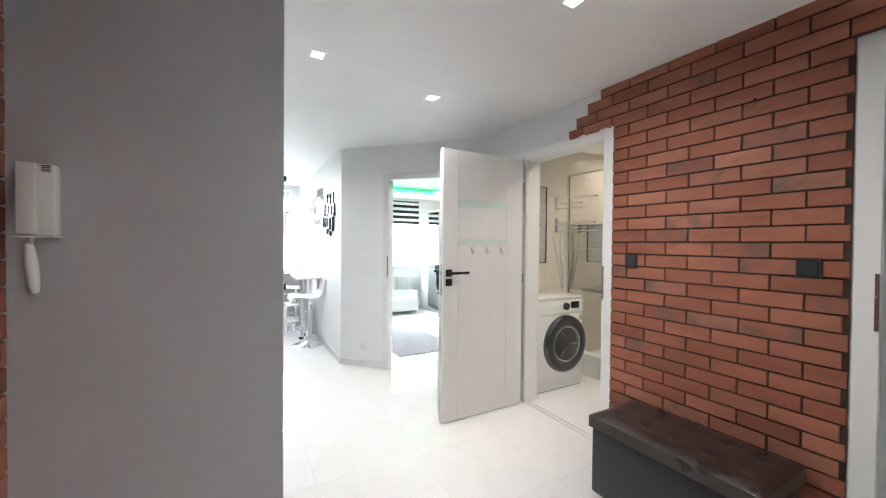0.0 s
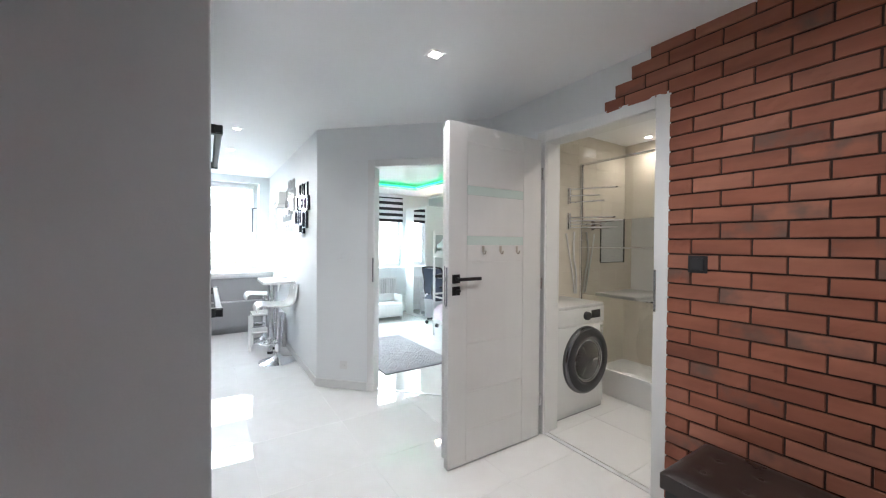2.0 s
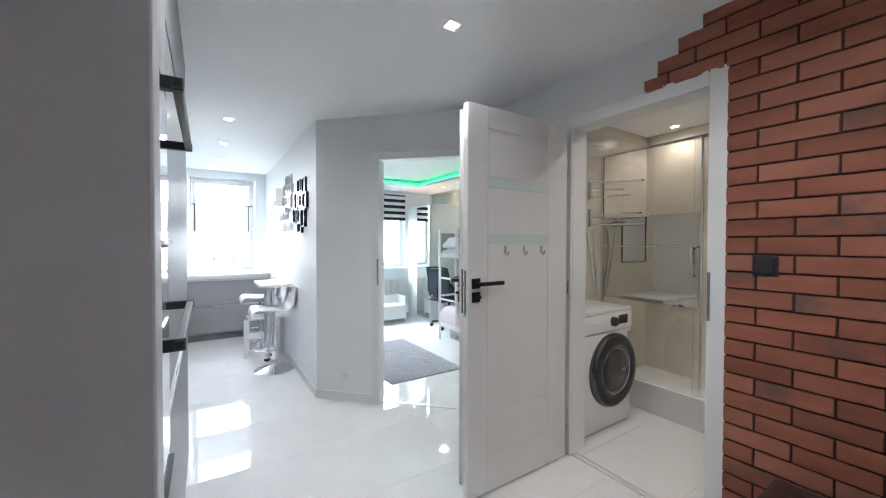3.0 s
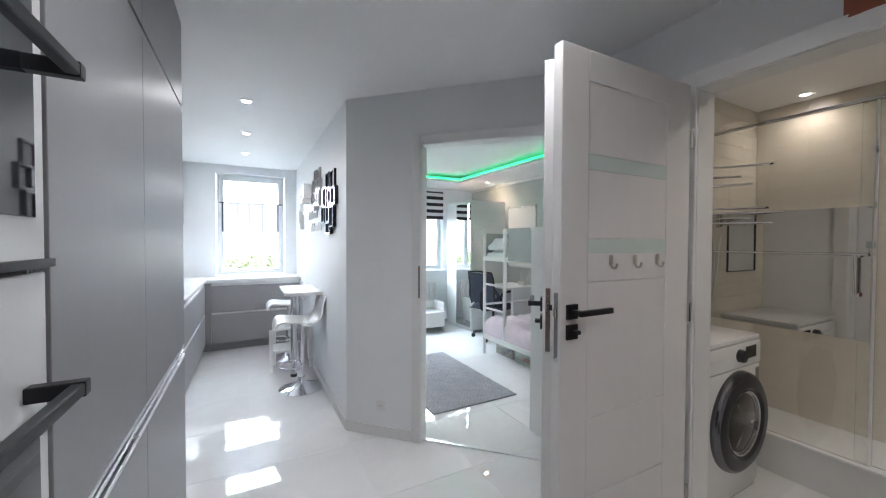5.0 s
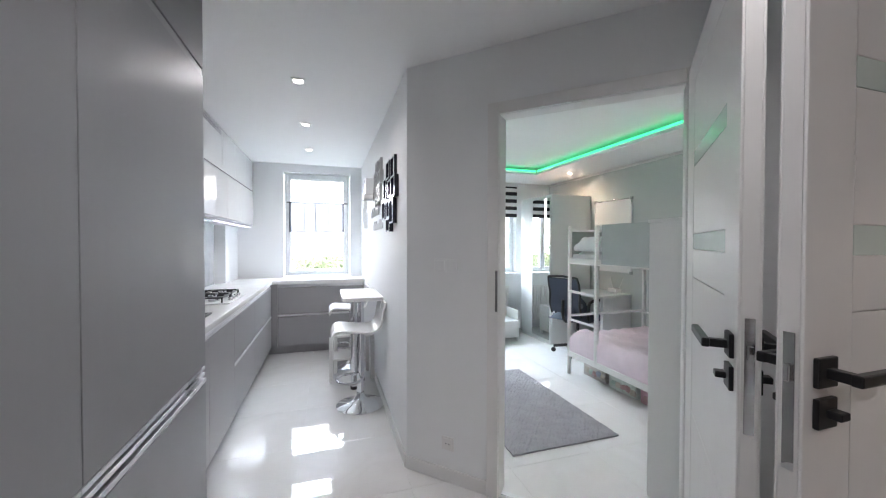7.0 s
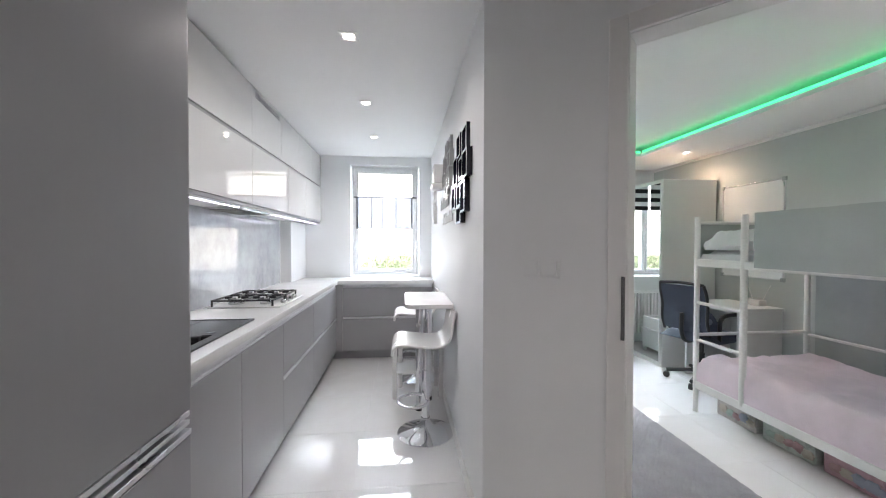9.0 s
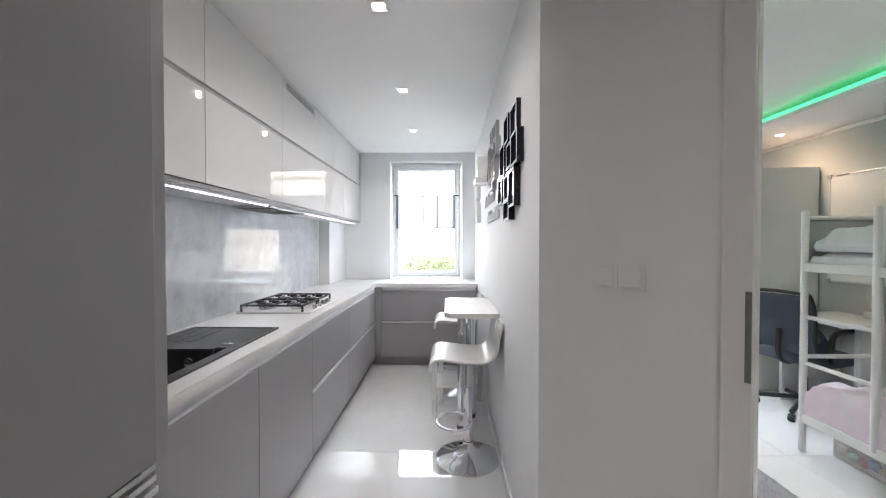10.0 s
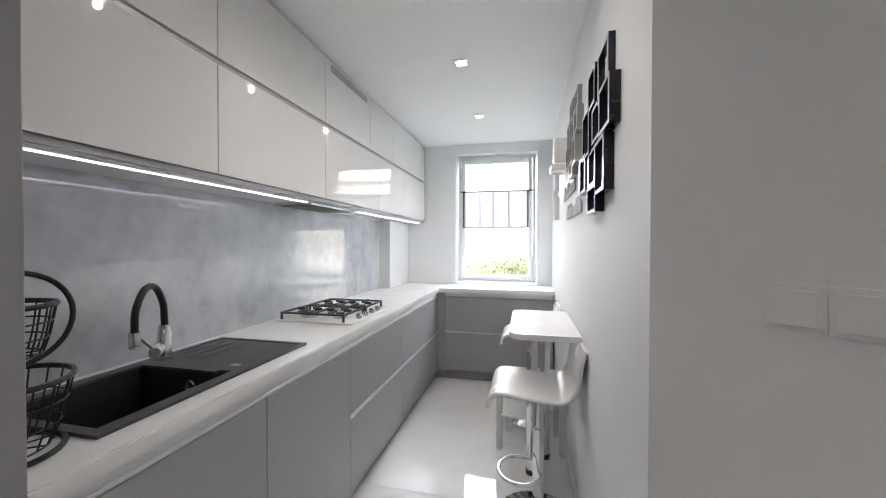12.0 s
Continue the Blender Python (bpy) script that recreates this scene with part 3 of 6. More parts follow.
# ---- windows ----
def window(name, x0, x1, z0, z1, label, panes):
    w = tagged(new(name), label, "", "", "structure")
    y0, y1 = 6.90, 6.97
    f = 0.035
    for a, b, c, d in ((x0, x0 + f, z0, z1), (x1 - f, x1, z0, z1), (x0 + f, x1 - f, z0, z0 + f), (x0 + f, x1 - f, z1 - f, z1)):
        part("window_frame", box(a + 0.0005, b - 0.0005, y0, y1, c, d, 0.004), M_PVC, w)
    step = (x1 - x0 - 2 * f) / panes
    for k in range(panes):
        a, b = x0 + f + k * step + 0.002, x0 + f + (k + 1) * step - 0.002
        s = 0.042
        c, d = z0 + f + 0.002, z1 - f - 0.002
        sash = part("sash", boxes((a, a + s, y0 - 0.015, y1 - 0.02, c, d, 0.005), (b - s, b, y0 - 0.015, y1 - 0.02, c, d, 0.005), (a + s, b - s, y0 - 0.014, y1 - 0.02, c, c + s, 0.005), (a + s, b - s, y0 - 0.014, y1 - 0.02, d - s, d, 0.005)), M_PVC, w)
        pane = part("pane", box(a + s, b - s, 6.925, 6.93, c + s, d - s), M_GLASS, sash)
        pane.visible_shadow = False
        part("handle", boxes((b - 0.032, b - 0.012, 6.872, 6.885, (c + d) / 2 - 0.035, (c + d) / 2 + 0.035, 0.003), (b - 0.030, b - 0.014, 6.855, 6.872, (c + d) / 2 - 0.10, (c + d) / 2 + 0.005, 0.003)), M_PVC, sash)
    return w


window("window_1", 0.10, 0.925, 0.905, 2.255, "white plastic kitchen window with one sash", 1)
window("window_2", 2.205, 3.465, 0.88, 2.255, "white plastic bedroom window with two sashes", 2)
setting("window_sill", box(2.15, 3.52, 6.70, 6.90, 0.855, 0.88, 0.005), M_PVC, "white window sill over the radiator")


# ---- lamps in the ceilings ----
def downlight(x, y, z, square=True, label="square white recessed ceiling spot, switched on; the southernmost is added fill"):
    d = thing("ceiling_spot", pose(x, y, z), label, "ceiling light", "recessed ceiling spots")
    if square:
        bm = boxes((-0.045, 0.045, -0.045, -0.03, -0.006, 0, 0.001), (-0.045, 0.045, 0.03, 0.045, -0.006, 0, 0.001), (-0.045, -0.03, -0.03, 0.03, -0.006, 0, 0.001), (0.03, 0.045, -0.03, 0.03, -0.006, 0, 0.001))
    else:
        bm = lathe([(0.028, -0.001), (0.030, -0.006), (0.038, -0.006), (0.042, 0.0)], 24)
    part("bezel", bm, M_WHITESTEEL, d)
    part("bulb", lathe([(0.0, -0.007), (0.015, -0.006), (0.026, -0.003), (0.029, -0.0008)], 16), M_LAMPGLOW, d, "glowing bulb", smooth=True)
    return d


for px, py in HALL_SPOTS_AND_FILL + KITCHEN_SPOTS:
    downlight(px, py, CEIL)
for px, py in BATH_SPOTS_AND_FILL:
    downlight(px, py, CEIL, False, "round white bathroom ceiling spot, switched on; one of two is added fill")
for px, py in BED_SPOTS_AND_FILL:
    downlight(px, py, 2.28, False, "round warm bedroom ceiling spot, switched on; three of four are added fill")


# ---- hall: intercom, bench, sockets ----
intercom = thing("intercom", pose(-0.396, 1.18, 1.35), "white wall intercom with a hanging receiver on the grey wall", "intercom")
part("housing", box(-0.037, 0.037, -0.048, 0.0, 0.0, 0.2, 0.006), M_APPLWHITE, intercom, smooth=True)
part("cover_plate", box(-0.036, 0.004, -0.058, -0.048, 0.004, 0.2, 0.004), M_APPLWHITE, intercom, smooth=True)
part("speaker_grille", boxes(*[(0.012, 0.030, -0.0495, -0.0478, 0.178 + 0.005 * k, 0.1805 + 0.005 * k) for k in range(4)]), M_BLACKPL, intercom, "tiny dark speaker slots")
part("bracket", box(-0.042, 0.040, -0.06, 0.0, -0.004, 0.0), M_APPLWHITE, intercom)
part("cord", tube(smooth_path([(-0.012, -0.03, 0.0), (-0.016, -0.032, -0.02), (-0.014, -0.034, -0.03)]), 0.006, 8), M_APPLWHITE, intercom, smooth=True)
grip = turned(lathe([(0.0, 0.0), (0.010, 0.003), (0.0160, 0.026), (0.0185, 0.068), (0.0175, 0.106), (0.0125, 0.138), (0.0, 0.147)], 20), pose(-0.006, -0.036, -0.160, 6, -3, 0) @ Matrix.Diagonal((0.78, 1.0, 1.0, 1.0)))
part("receiver", grip, M_APPLWHITE, intercom, "white rounded receiver hanging down", smooth=True)

bench = thing("storage_bench", pose(1.76, 0.29, 0), "dark brown leatherette storage bench with buttoned lid", "bench")
part("body", box(0.012, 0.392, 0.012, 0.748, 0.0, 0.345, 0.008), M_LEATHERSIDE, bench, smooth=True)
lid = bmesh.new()
LX, LY = 32, 60
grid = {}
BUTTONS = [(0.13 + 0.145 * i, 0.10 + 0.14 * j) for i in range(2) for j in range(5)]
for i in range(LX + 1):
    for j in range(LY + 1):
        x, y = 0.404 * i / LX, 0.76 * j / LY
        edge = min(x, 0.404 - x, y, 0.76 - y)
        z = 0.412 + 0.018 * min(1.0, edge / 0.05) ** 0.5
        for bx, by in BUTTONS:
            d2 = (x - bx) ** 2 + (y - by) ** 2
            z -= 0.013 * math.exp(-d2 / 0.0004)
        z += 0.0015 * noise.noise(Vector((x * 14, y * 14, 1)))
        grid[i, j] = lid.verts.new((x, y, z))
for i in range(LX):
    for j in range(LY):
        lid.faces.new((grid[i, j], grid[i + 1, j], grid[i + 1, j + 1], grid[i, j + 1]))
ring = [grid[i, 0] for i in range(LX + 1)] + [grid[LX, j] for j in range(1, LY + 1)] + [grid[i, LY] for i in range(LX - 1, -1, -1)] + [grid[0, j] for j in range(LY - 1, 0, -1)]
low = [lid.verts.new((v.co.x, v.co.y, 0.352)) for v in ring]
for k in range(len(ring)):
    lid.faces.new((ring[k], ring[(k + 1) % len(ring)], low[(k + 1) % len(ring)], low[k]))
lid.faces.new(low)
part("lid", lid, M_LEATHER, bench, "padded dark brown lid with button tufts", smooth=True)
for bx, by in BUTTONS:
    part("button", lathe([(0.0, 0.4265), (0.006, 0.426), (0.011, 0.4235), (0.012, 0.419)], 12, bx, by), M_LEATHER, bench, smooth=True)


def wall_plate(name, m, cols, material, label, category, size=0.082, round_well=True):
    """Switches or sockets: local x along the wall, y out of it (negative is out), z up."""
    t = thing(name, m, label, category)
    for k in range(cols):
        x0 = (k - cols / 2) * size
        part("plate", box(x0 + 0.0005, x0 + size - 0.0005, -0.005 if round_well else -0.0025, 0.0, -size / 2, size / 2, 0.002), material, t)
        c = x0 + size / 2
        if round_well:
            bm = boxes((c - 0.027, c + 0.027, -0.008, -0.005, -0.027, 0.027, 0.002))
            part("socket_well", bm, material, t)
            part("pin_hole", boxes((c - 0.012, c - 0.007, -0.0085, -0.0078, -0.003, 0.003), (c + 0.007, c + 0.012, -0.0085, -0.0078, -0.003, 0.003)), M_BLACKPL, t)
        else:
            part("rocker", box(c - 0.028, c + 0.028, -0.0075, -0.0025, -0.028, 0.028, 0.0015), material, t)
    return t


EAST = -90
wall_plate("wall_switch", pose(2.1935, 1.105, 1.238, 0, 0, EAST), 1, M_BLACKPL, "black square light switch on the brick wall", "switch", 0.083, False)
wall_plate("wall_switch", pose(2.1935, 0.302, 1.247, 0, 0, EAST), 1, M_BLACKPL, "black light switch beside the white door frame", "switch", 0.085, False)
wall_plate("light_switch", DIAG @ pose(0.263, 0, 1.215), 2, M_WALL, "white double light switch on the slanting wall", "switch", 0.0755, False)
wall_plate("power_socket", DIAG @ pose(0.275, 0, 0.215), 1, M_TRIM, "white power socket low on the slanting wall", "socket", 0.075)

# ---- tall grey cupboards and oven tower ----
FX = 0.198


def panel_front(parent, name, x, y0, y1, z0, z1, material, label="", thick=0.019):
    return part(name, box(x - thick, x, y0 + 0.0018, y1 - 0.0018, z0, z1, 0.0015), material, parent, label)


def tall_cupboard(y0, y1, label):
    t = thing("tall_cupboard", pose(0, 0, 0), label, "cupboard", "tall grey cupboards")
    part("carcass", box(-0.545, FX - 0.021, y0 + 0.001, y1 - 0.001, 0.08, CEIL - 0.004), M_GREYFRONT, t)
    part("plinth", box(-0.545, FX - 0.06, y0 + 0.001, y1 - 0.001, 0.0, 0.08), M_GREYFRONT, t)
    panel_front(t, "lower_door", FX, y0, y1, 0.085, 0.818, M_TALLFRONT)
    panel_front(t, "middle_door", FX, y0, y1, 0.885, 1.955, M_TALLFRONT)
    panel_front(t, "upper_door", FX, y0, y1, 1.985, CEIL - 0.006, M_TALLFRONT)
    for z0, z1 in ((0.822, 0.836), (0.846, 0.858), (0.868, 0.881)):
        part("grip_profile", box(FX - 0.03, FX + 0.002 - 0.004 * (z0 > 0.84), y0, y1, z0, z1, 0.002), M_ALU, t, "aluminium grip profile")
    part("grip_profile", box(FX - 0.03, FX - 0.004, y0, y1, 1.958, 1.982, 0.001), M_BRUSHALU, t)
    return t


tall_cupboard(1.912, 2.497, "tall matt grey cupboard with aluminium grip profile")
tall_cupboard(2.497, 3.222, "tall matt grey fridge cupboard beside the worktop")
setting("trim_end_panel", box(-0.545, 0.152, 3.224, 3.310, 0, CEIL - 0.004, 0.002), M_GREYFRONT, "light grey end panel of the tall cupboards")

tower = thing("oven_cupboard", pose(0, 0, 0), "tall grey cupboard housing two built-in appliances", "cupboard")
part("carcass", boxes((-0.545, FX - 0.021, 1.265, 1.910, 0.08, 0.70), (-0.545, -0.40, 1.265, 1.910, 0.70, 1.75), (-0.40, FX - 0.021, 1.265, 1.288, 0.70, 1.75), (-0.40, FX - 0.021, 1.903, 1.910, 0.70, 1.75), (-0.545, FX - 0.021, 1.265, 1.910, 1.75, CEIL - 0.004)), M_GREYFRONT, tower)
part("plinth", box(-0.545, FX - 0.06, 1.265, 1.910, 0, 0.08), M_GREYFRONT, tower)
panel_front(tower, "drawer_front", FX, 1.265, 1.910, 0.085, 0.66, M_TALLFRONT)
part("grip_profile", box(FX - 0.03, FX, 1.265, 1.910, 0.664, 0.69, 0.002), M_ALU, tower)
panel_front(tower, "upper_door", FX, 1.265, 1.910, 1.765, CEIL - 0.006, M_TALLFRONT)


def built_in_oven(z0, z1, handle_z, glass0, glass1, label, knobs):
    o = thing("built_in_oven", pose(FX - 0.018, 1.29, 0), label, "oven", "built-in ovens")
    part("body", box(-0.55, -0.002, 0.0, 0.61, z0, z1), M_STEEL, o)
    part("fascia", box(-0.002, 0.018, 0.0, 0.61, z0 + 0.004, z1, 0.003), M_WHITEGLASS, o, "white glass fascia")
    part("glass_door", box(0.018, 0.022, 0.03, 0.575, glass0, glass1, 0.0015), M_DARKGLASS, o, "dark mirror-like glass")
    hd = part("handle", box(0.064, 0.080, 0.045, 0.565, handle_z - 0.009, handle_z + 0.009, 0.003), M_BLACK, o, "black square bar handle")
    for y in (0.060, 0.550):
        part("handle_post", box(0.018, 0.081, y - 0.010, y + 0.010, handle_z - 0.011, handle_z + 0.011, 0.002), M_BLACK, hd)
    part("trim_strip", box(0.018, 0.030, 0.002, 0.608, z0, z0 + 0.012, 0.001), M_BLACK, o)
    for y in knobs:
        part("knob", turned(lathe([(0.019, 0.0), (0.018, 0.026), (0.0, 0.028)], 16), pose(0.018, y, z1 - 0.055, 0, 90, 0)), M_BLACKPL, o, smooth=True)
    if knobs:
        part("display", box(0.018, 0.020, 0.26, 0.42, z1 - 0.085, z1 - 0.03), M_DARKGLASS, o)
    return o


built_in_oven(1.325, 1.745, 1.60, 1.395, 1.715, "built-in microwave with white fascia and dark glass", ())
built_in_oven(0.70, 1.318, 1.155, 0.76, 1.12, "built-in oven with white fascia and black handle", ())

# ---- kitchen units ----
KX, TOP = 0.004, 0.89


def base_unit(y0, y1, drawers, label):
    t = thing("base_cabinet", pose(0, 0, 0), label, "cabinet", "grey kitchen base cabinets")
    part("carcass", boxes((-0.54, KX - 0.020, y0 + 0.001, y1 - 0.001, 0.10, 0.70), (-0.09, KX - 0.045, y0 + 0.001, y1 - 0.001, 0.70, TOP - 0.042), (-0.54, -0.50, y0 + 0.001, y1 - 0.001, 0.70, TOP - 0.042)), M_GREYFRONT, t)
    part("plinth", box(-0.54, KX - 0.055, y0 + 0.001, y1 - 0.001, 0.0, 0.10), M_GREYFRONT, t)
    part("grip_profile", boxes((KX - 0.043, KX - 0.010, y0, y1, TOP - 0.081, TOP - 0.0405, 0.001), (KX - 0.010, KX - 0.002, y0, y1, TOP - 0.081, TOP - 0.070, 0.001)), M_GRIP, t, "pale aluminium grip profile")
    if drawers:
        panel_front(t, "drawer_front", KX, y0, y1, 0.105, 0.456, M_GREYFRONT)
        part("grip_profile", box(KX - 0.03, KX + 0.003, y0 + 0.002, y1 - 0.002, 0.460, 0.478, 0.0015), M_GRIP, t)
        panel_front(t, "drawer_front", KX, y0, y1, 0.484, TOP - 0.084, M_GREYFRONT)
    else:
        panel_front(t, "door", KX, y0, y1, 0.105, TOP - 0.084, M_GREYFRONT)
    return t


base_unit(3.312, 3.98, False, "matt grey base cabinet under the sink with one door")
base_unit(3.98, 4.566, False, "matt grey base cabinet with one plain door")
base_unit(4.566, 5.33, True, "matt grey base cabinet with two wide drawers under the hob")
base_unit(5.33, 6.345, True, "matt grey corner base cabinet with two drawers")

north = thing("base_cabinet", pose(0, 0, 0), "matt grey drawer cabinet below the kitchen window", "cabinet", "grey kitchen base cabinets")
part("carcass", box(KX + 0.001, 1.07, 6.405, 6.80, 0.10, TOP - 0.042), M_GREYFRONT, north)
part("plinth", box(KX - 0.054, 1.07, 6.45, 6.80, 0.0, 0.099), M_GREYFRONT, north)
part("filler", box(KX - 0.02, KX + 0.062, 6.375, 6.404, 0.105, TOP - 0.045, 0.001), M_GREYFRONT, north)
for z0, z1 in ((0.105, 0.456), (0.484, TOP - 0.084)):
    part("drawer_front", box(KX + 0.065, 1.068, 6.384, 6.404, z0, z1, 0.0015), M_GREYFRONT, north)
for z0, z1 in ((0.460, 0.480), (TOP - 0.081, TOP - 0.043)):
    part("grip_profile", box(KX + 0.065, 1.068, 6.39, 6.41, z0, z1, 0.002), M_GRIP, north)


def worktop():
    """L-shaped slab with an opening for the sink bowl."""
    xs, ys = [-0.545, -0.46, -0.100, 0.012, 1.083], [3.312, 3.56, 3.956, 6.358, 6.808]
    bm = bmesh.new()
    v = {(i, j, k): bm.verts.new((x, y, TOP - 0.04 * (1 - k))) for i, x in enumerate(xs) for j, y in enumerate(ys) for k in (0, 1)}

    def full(i, j):
        return 0 <= i < 4 and 0 <= j < 4 and (i < 3 or j == 3) and (i, j) != (1, 1)

    for i in range(4):
        for j in range(4):
            if not full(i, j):
                continue
            for k in (0, 1):
                bm.faces.new((v[i, j, k], v[i + 1, j, k], v[i + 1, j + 1, k], v[i, j + 1, k]))
            for di, dj, a, b in ((-1, 0, (i, j), (i, j + 1)), (1, 0, (i + 1, j), (i + 1, j + 1)), (0, -1, (i, j), (i + 1, j)), (0, 1, (i, j + 1), (i + 1, j + 1))):
                if not full(i + di, j + dj):
                    bm.faces.new((v[(*a, 0)], v[(*b, 0)], v[(*b, 1)], v[(*a, 1)]))
    for w in [w for w in bm.verts if not w.link_faces]:
        bm.verts.remove(w)
    bmesh.ops.recalc_face_normals(bm, faces=bm.faces)
    bmesh.ops.bevel(bm, geom=[e for e in bm.edges if e.calc_face_angle(0) > 1.0], offset=0.004, segments=2, affect="EDGES")
    return bm


tagged(link_mesh("worktop", worktop(), M_COUNTER), "white L-shaped kitchen worktop on grey cabinets", "worktop")
setting("splashback", box(-0.55, -0.541, 3.312, 6.20, TOP + 0.001, 1.56), M_CONCRETE, "glossy splashback glass printed like pale concrete")
setting("wall_pillar", box(-0.55, -0.44, 6.24, 6.81, TOP + 0.001, 1.534), M_WALL, "white boxed-in pipe beside the window")

# upper cupboards, two rows of gloss doors
UX = -0.255
SPLIT = 1.975
LOWER = [3.312, 4.057, 4.782, 5.55, 6.10, 6.80]
UPPER = [3.312, 4.057, 4.782, 5.375, 5.85, 6.33, 6.80]


def upper_unit(y0, y1, z0, z1, label, vent=False):
    t = thing("wall_cupboard", pose(0, 0, 0), label, "cupboard", "white gloss wall cupboards")
    part("carcass", box(-0.548, UX - 0.022, y0 + 0.001, y1 - 0.001, z0 - (0.022 if z0 < 1.7 else 0.0), z1), M_WARDROBE, t)
    part("door", box(UX - 0.019, UX, y0 + 0.0018, y1 - 0.0018, z0 + 0.004, z1 - 0.012, 0.0015), M_GLOSSWHITE, t, "high gloss white door")
    part("grip_profile", box(UX - 0.021, UX - 0.012, y0, y1, z0 - 0.018, z0 + 0.003, 0.0015), M_BRUSHALU, t)
    if vent:
        part("vent_grille", boxes(*[(UX + 0.0005, UX + 0.003, y0 + 0.06 + 0.022 * k, y0 + 0.075 + 0.022 * k, z1 - 0.075, z1 - 0.035) for k in range(22)]), M_GREYFRONT, t, "narrow ventilation slots")
    return t


for a, b in zip(LOWER, LOWER[1:]):
    upper_unit(a, b, 1.562, SPLIT, "white high-gloss wall cupboard above the worktop")
for k, (a, b) in enumerate(zip(UPPER, UPPER[1:])):
    upper_unit(a, b, SPLIT + 0.008, CEIL - 0.004, "white high-gloss top cupboard reaching the ceiling", k == 2)
strip = thing("light_strip", pose(0, 0, 0), "white glowing light strip under the wall cupboards", "light strip")
for a, b in ((3.32, 4.66), (5.24, 6.70)):
    part("profile", box(-0.302, -0.284, a, b, 1.532, 1.5395), M_ALU, strip)
    part("diffuser", box(-0.2965, -0.2895, a, b, 1.5285, 1.532), M_LEDWHITE, strip, "glowing diffuser")
hood = thing("cooker_hood", pose(0, 0, 0), "slim built-in cooker hood under the wall cupboards", "cooker hood")
part("body", box(-0.52, -0.29, 4.70, 5.20, 1.524, 1.5395, 0.002), M_STEEL, hood)
part("filter", boxes(*[(-0.50 + 0.02 * k, -0.488 + 0.02 * k, 4.73, 5.17, 1.521, 1.5238) for k in range(10)]), M_BLACK, hood, "dark slotted filter")

# sink, tap, hob
sink = thing("kitchen_sink", pose(0, 0, TOP), "black composite sink with a ribbed draining board", "sink")


def sink_top():
    bm = bmesh.new()
    z1 = 0.009
    for r in ((-0.49, -0.445, 3.54, 3.93), (-0.105, -0.066, 3.54, 3.93), (-0.445, -0.105, 3.54, 3.565), (-0.49, -0.150, 3.93, 4.00), (-0.150, -0.066, 3.95, 4.00), (-0.105, -0.066, 3.93, 3.95)):
        add_box(bm, *r, 0.0005, z1)
    add_box(bm, -0.49, -0.066, 4.00, 4.31, 0.0005, 0.006)
    for r in ((-0.49, -0.47, 4.00, 4.31), (-0.086, -0.066, 4.00, 4.31), (-0.47, -0.086, 4.292, 4.31)):
        add_box(bm, *r, 0.006, z1)
    return bm


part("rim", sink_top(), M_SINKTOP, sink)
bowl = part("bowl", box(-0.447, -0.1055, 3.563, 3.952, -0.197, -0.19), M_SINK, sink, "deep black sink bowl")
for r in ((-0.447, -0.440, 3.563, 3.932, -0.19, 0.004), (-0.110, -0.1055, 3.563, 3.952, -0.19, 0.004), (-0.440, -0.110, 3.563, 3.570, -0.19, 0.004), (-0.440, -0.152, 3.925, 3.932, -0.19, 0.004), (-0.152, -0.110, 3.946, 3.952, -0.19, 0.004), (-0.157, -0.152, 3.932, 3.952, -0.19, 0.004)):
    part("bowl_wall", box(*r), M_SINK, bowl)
for k in range(3):
    part("drain_rib", box(-0.44 + 0.055 * k, -0.425 + 0.055 * k, 4.04, 4.27, 0.006, 0.0085, 0.001), M_SINKTOP, sink)
part("overflow_ring", turned(lathe([(0.0, 0.0), (0.010, 0.001), (0.014, 0.004), (0.019, 0.003), (0.021, 0.0)], 20), pose(-0.245, 3.9245, -0.045, 90, 0, 0)), M_ALU, sink, "chrome overflow ring", smooth=True)
part("drain", lathe([(0.0, -0.188), (0.03, -0.187), (0.042, -0.188)], 20, -0.28, 3.70), M_CHROME, sink, smooth=True)
part("tap_hole_cap", box(-0.155, -0.115, 3.99, 4.01, 0.009, 0.0105, 0.0005), M_STEEL, sink)

tap = thing("kitchen_tap", pose(-0.435, 4.0, TOP + 0.009), "brushed steel tap with a black flexible spout", "tap")
part("base", lathe([(0.0, 0.0), (0.026, 0.0), (0.026, 0.012), (0.022, 0.014), (0.022, 0.10), (0.018, 0.105), (0.018, 0.125), (0.0, 0.125)], 20), M_STEEL, tap, smooth=True)
part("mixer_body", tube([(0, -0.02, 0.045), (0.028, -0.06, 0.04)], 0.019, 14), M_GRIP, tap, smooth=True)
part("lever", tube([(0.02, -0.055, 0.05), (0.028, -0.115, 0.11)], 0.0045, 8), M_STEEL, tap, smooth=True)
part("spout", tube(smooth_path([(0, 0, 0.12), (0.004, -0.008, 0.20), (0.016, -0.045, 0.262), (0.034, -0.095, 0.262), (0.044, -0.132, 0.20), (0.046, -0.138, 0.13)], 8), 0.0112, 12), M_BLACKPL, tap, "black rubber gooseneck spout", smooth=True)
part("spray_head", lathe([(0.0, 0.08), (0.016, 0.08), (0.017, 0.13), (0.0, 0.131)], 16, 0.046, -0.138), M_STEEL, tap, smooth=True)

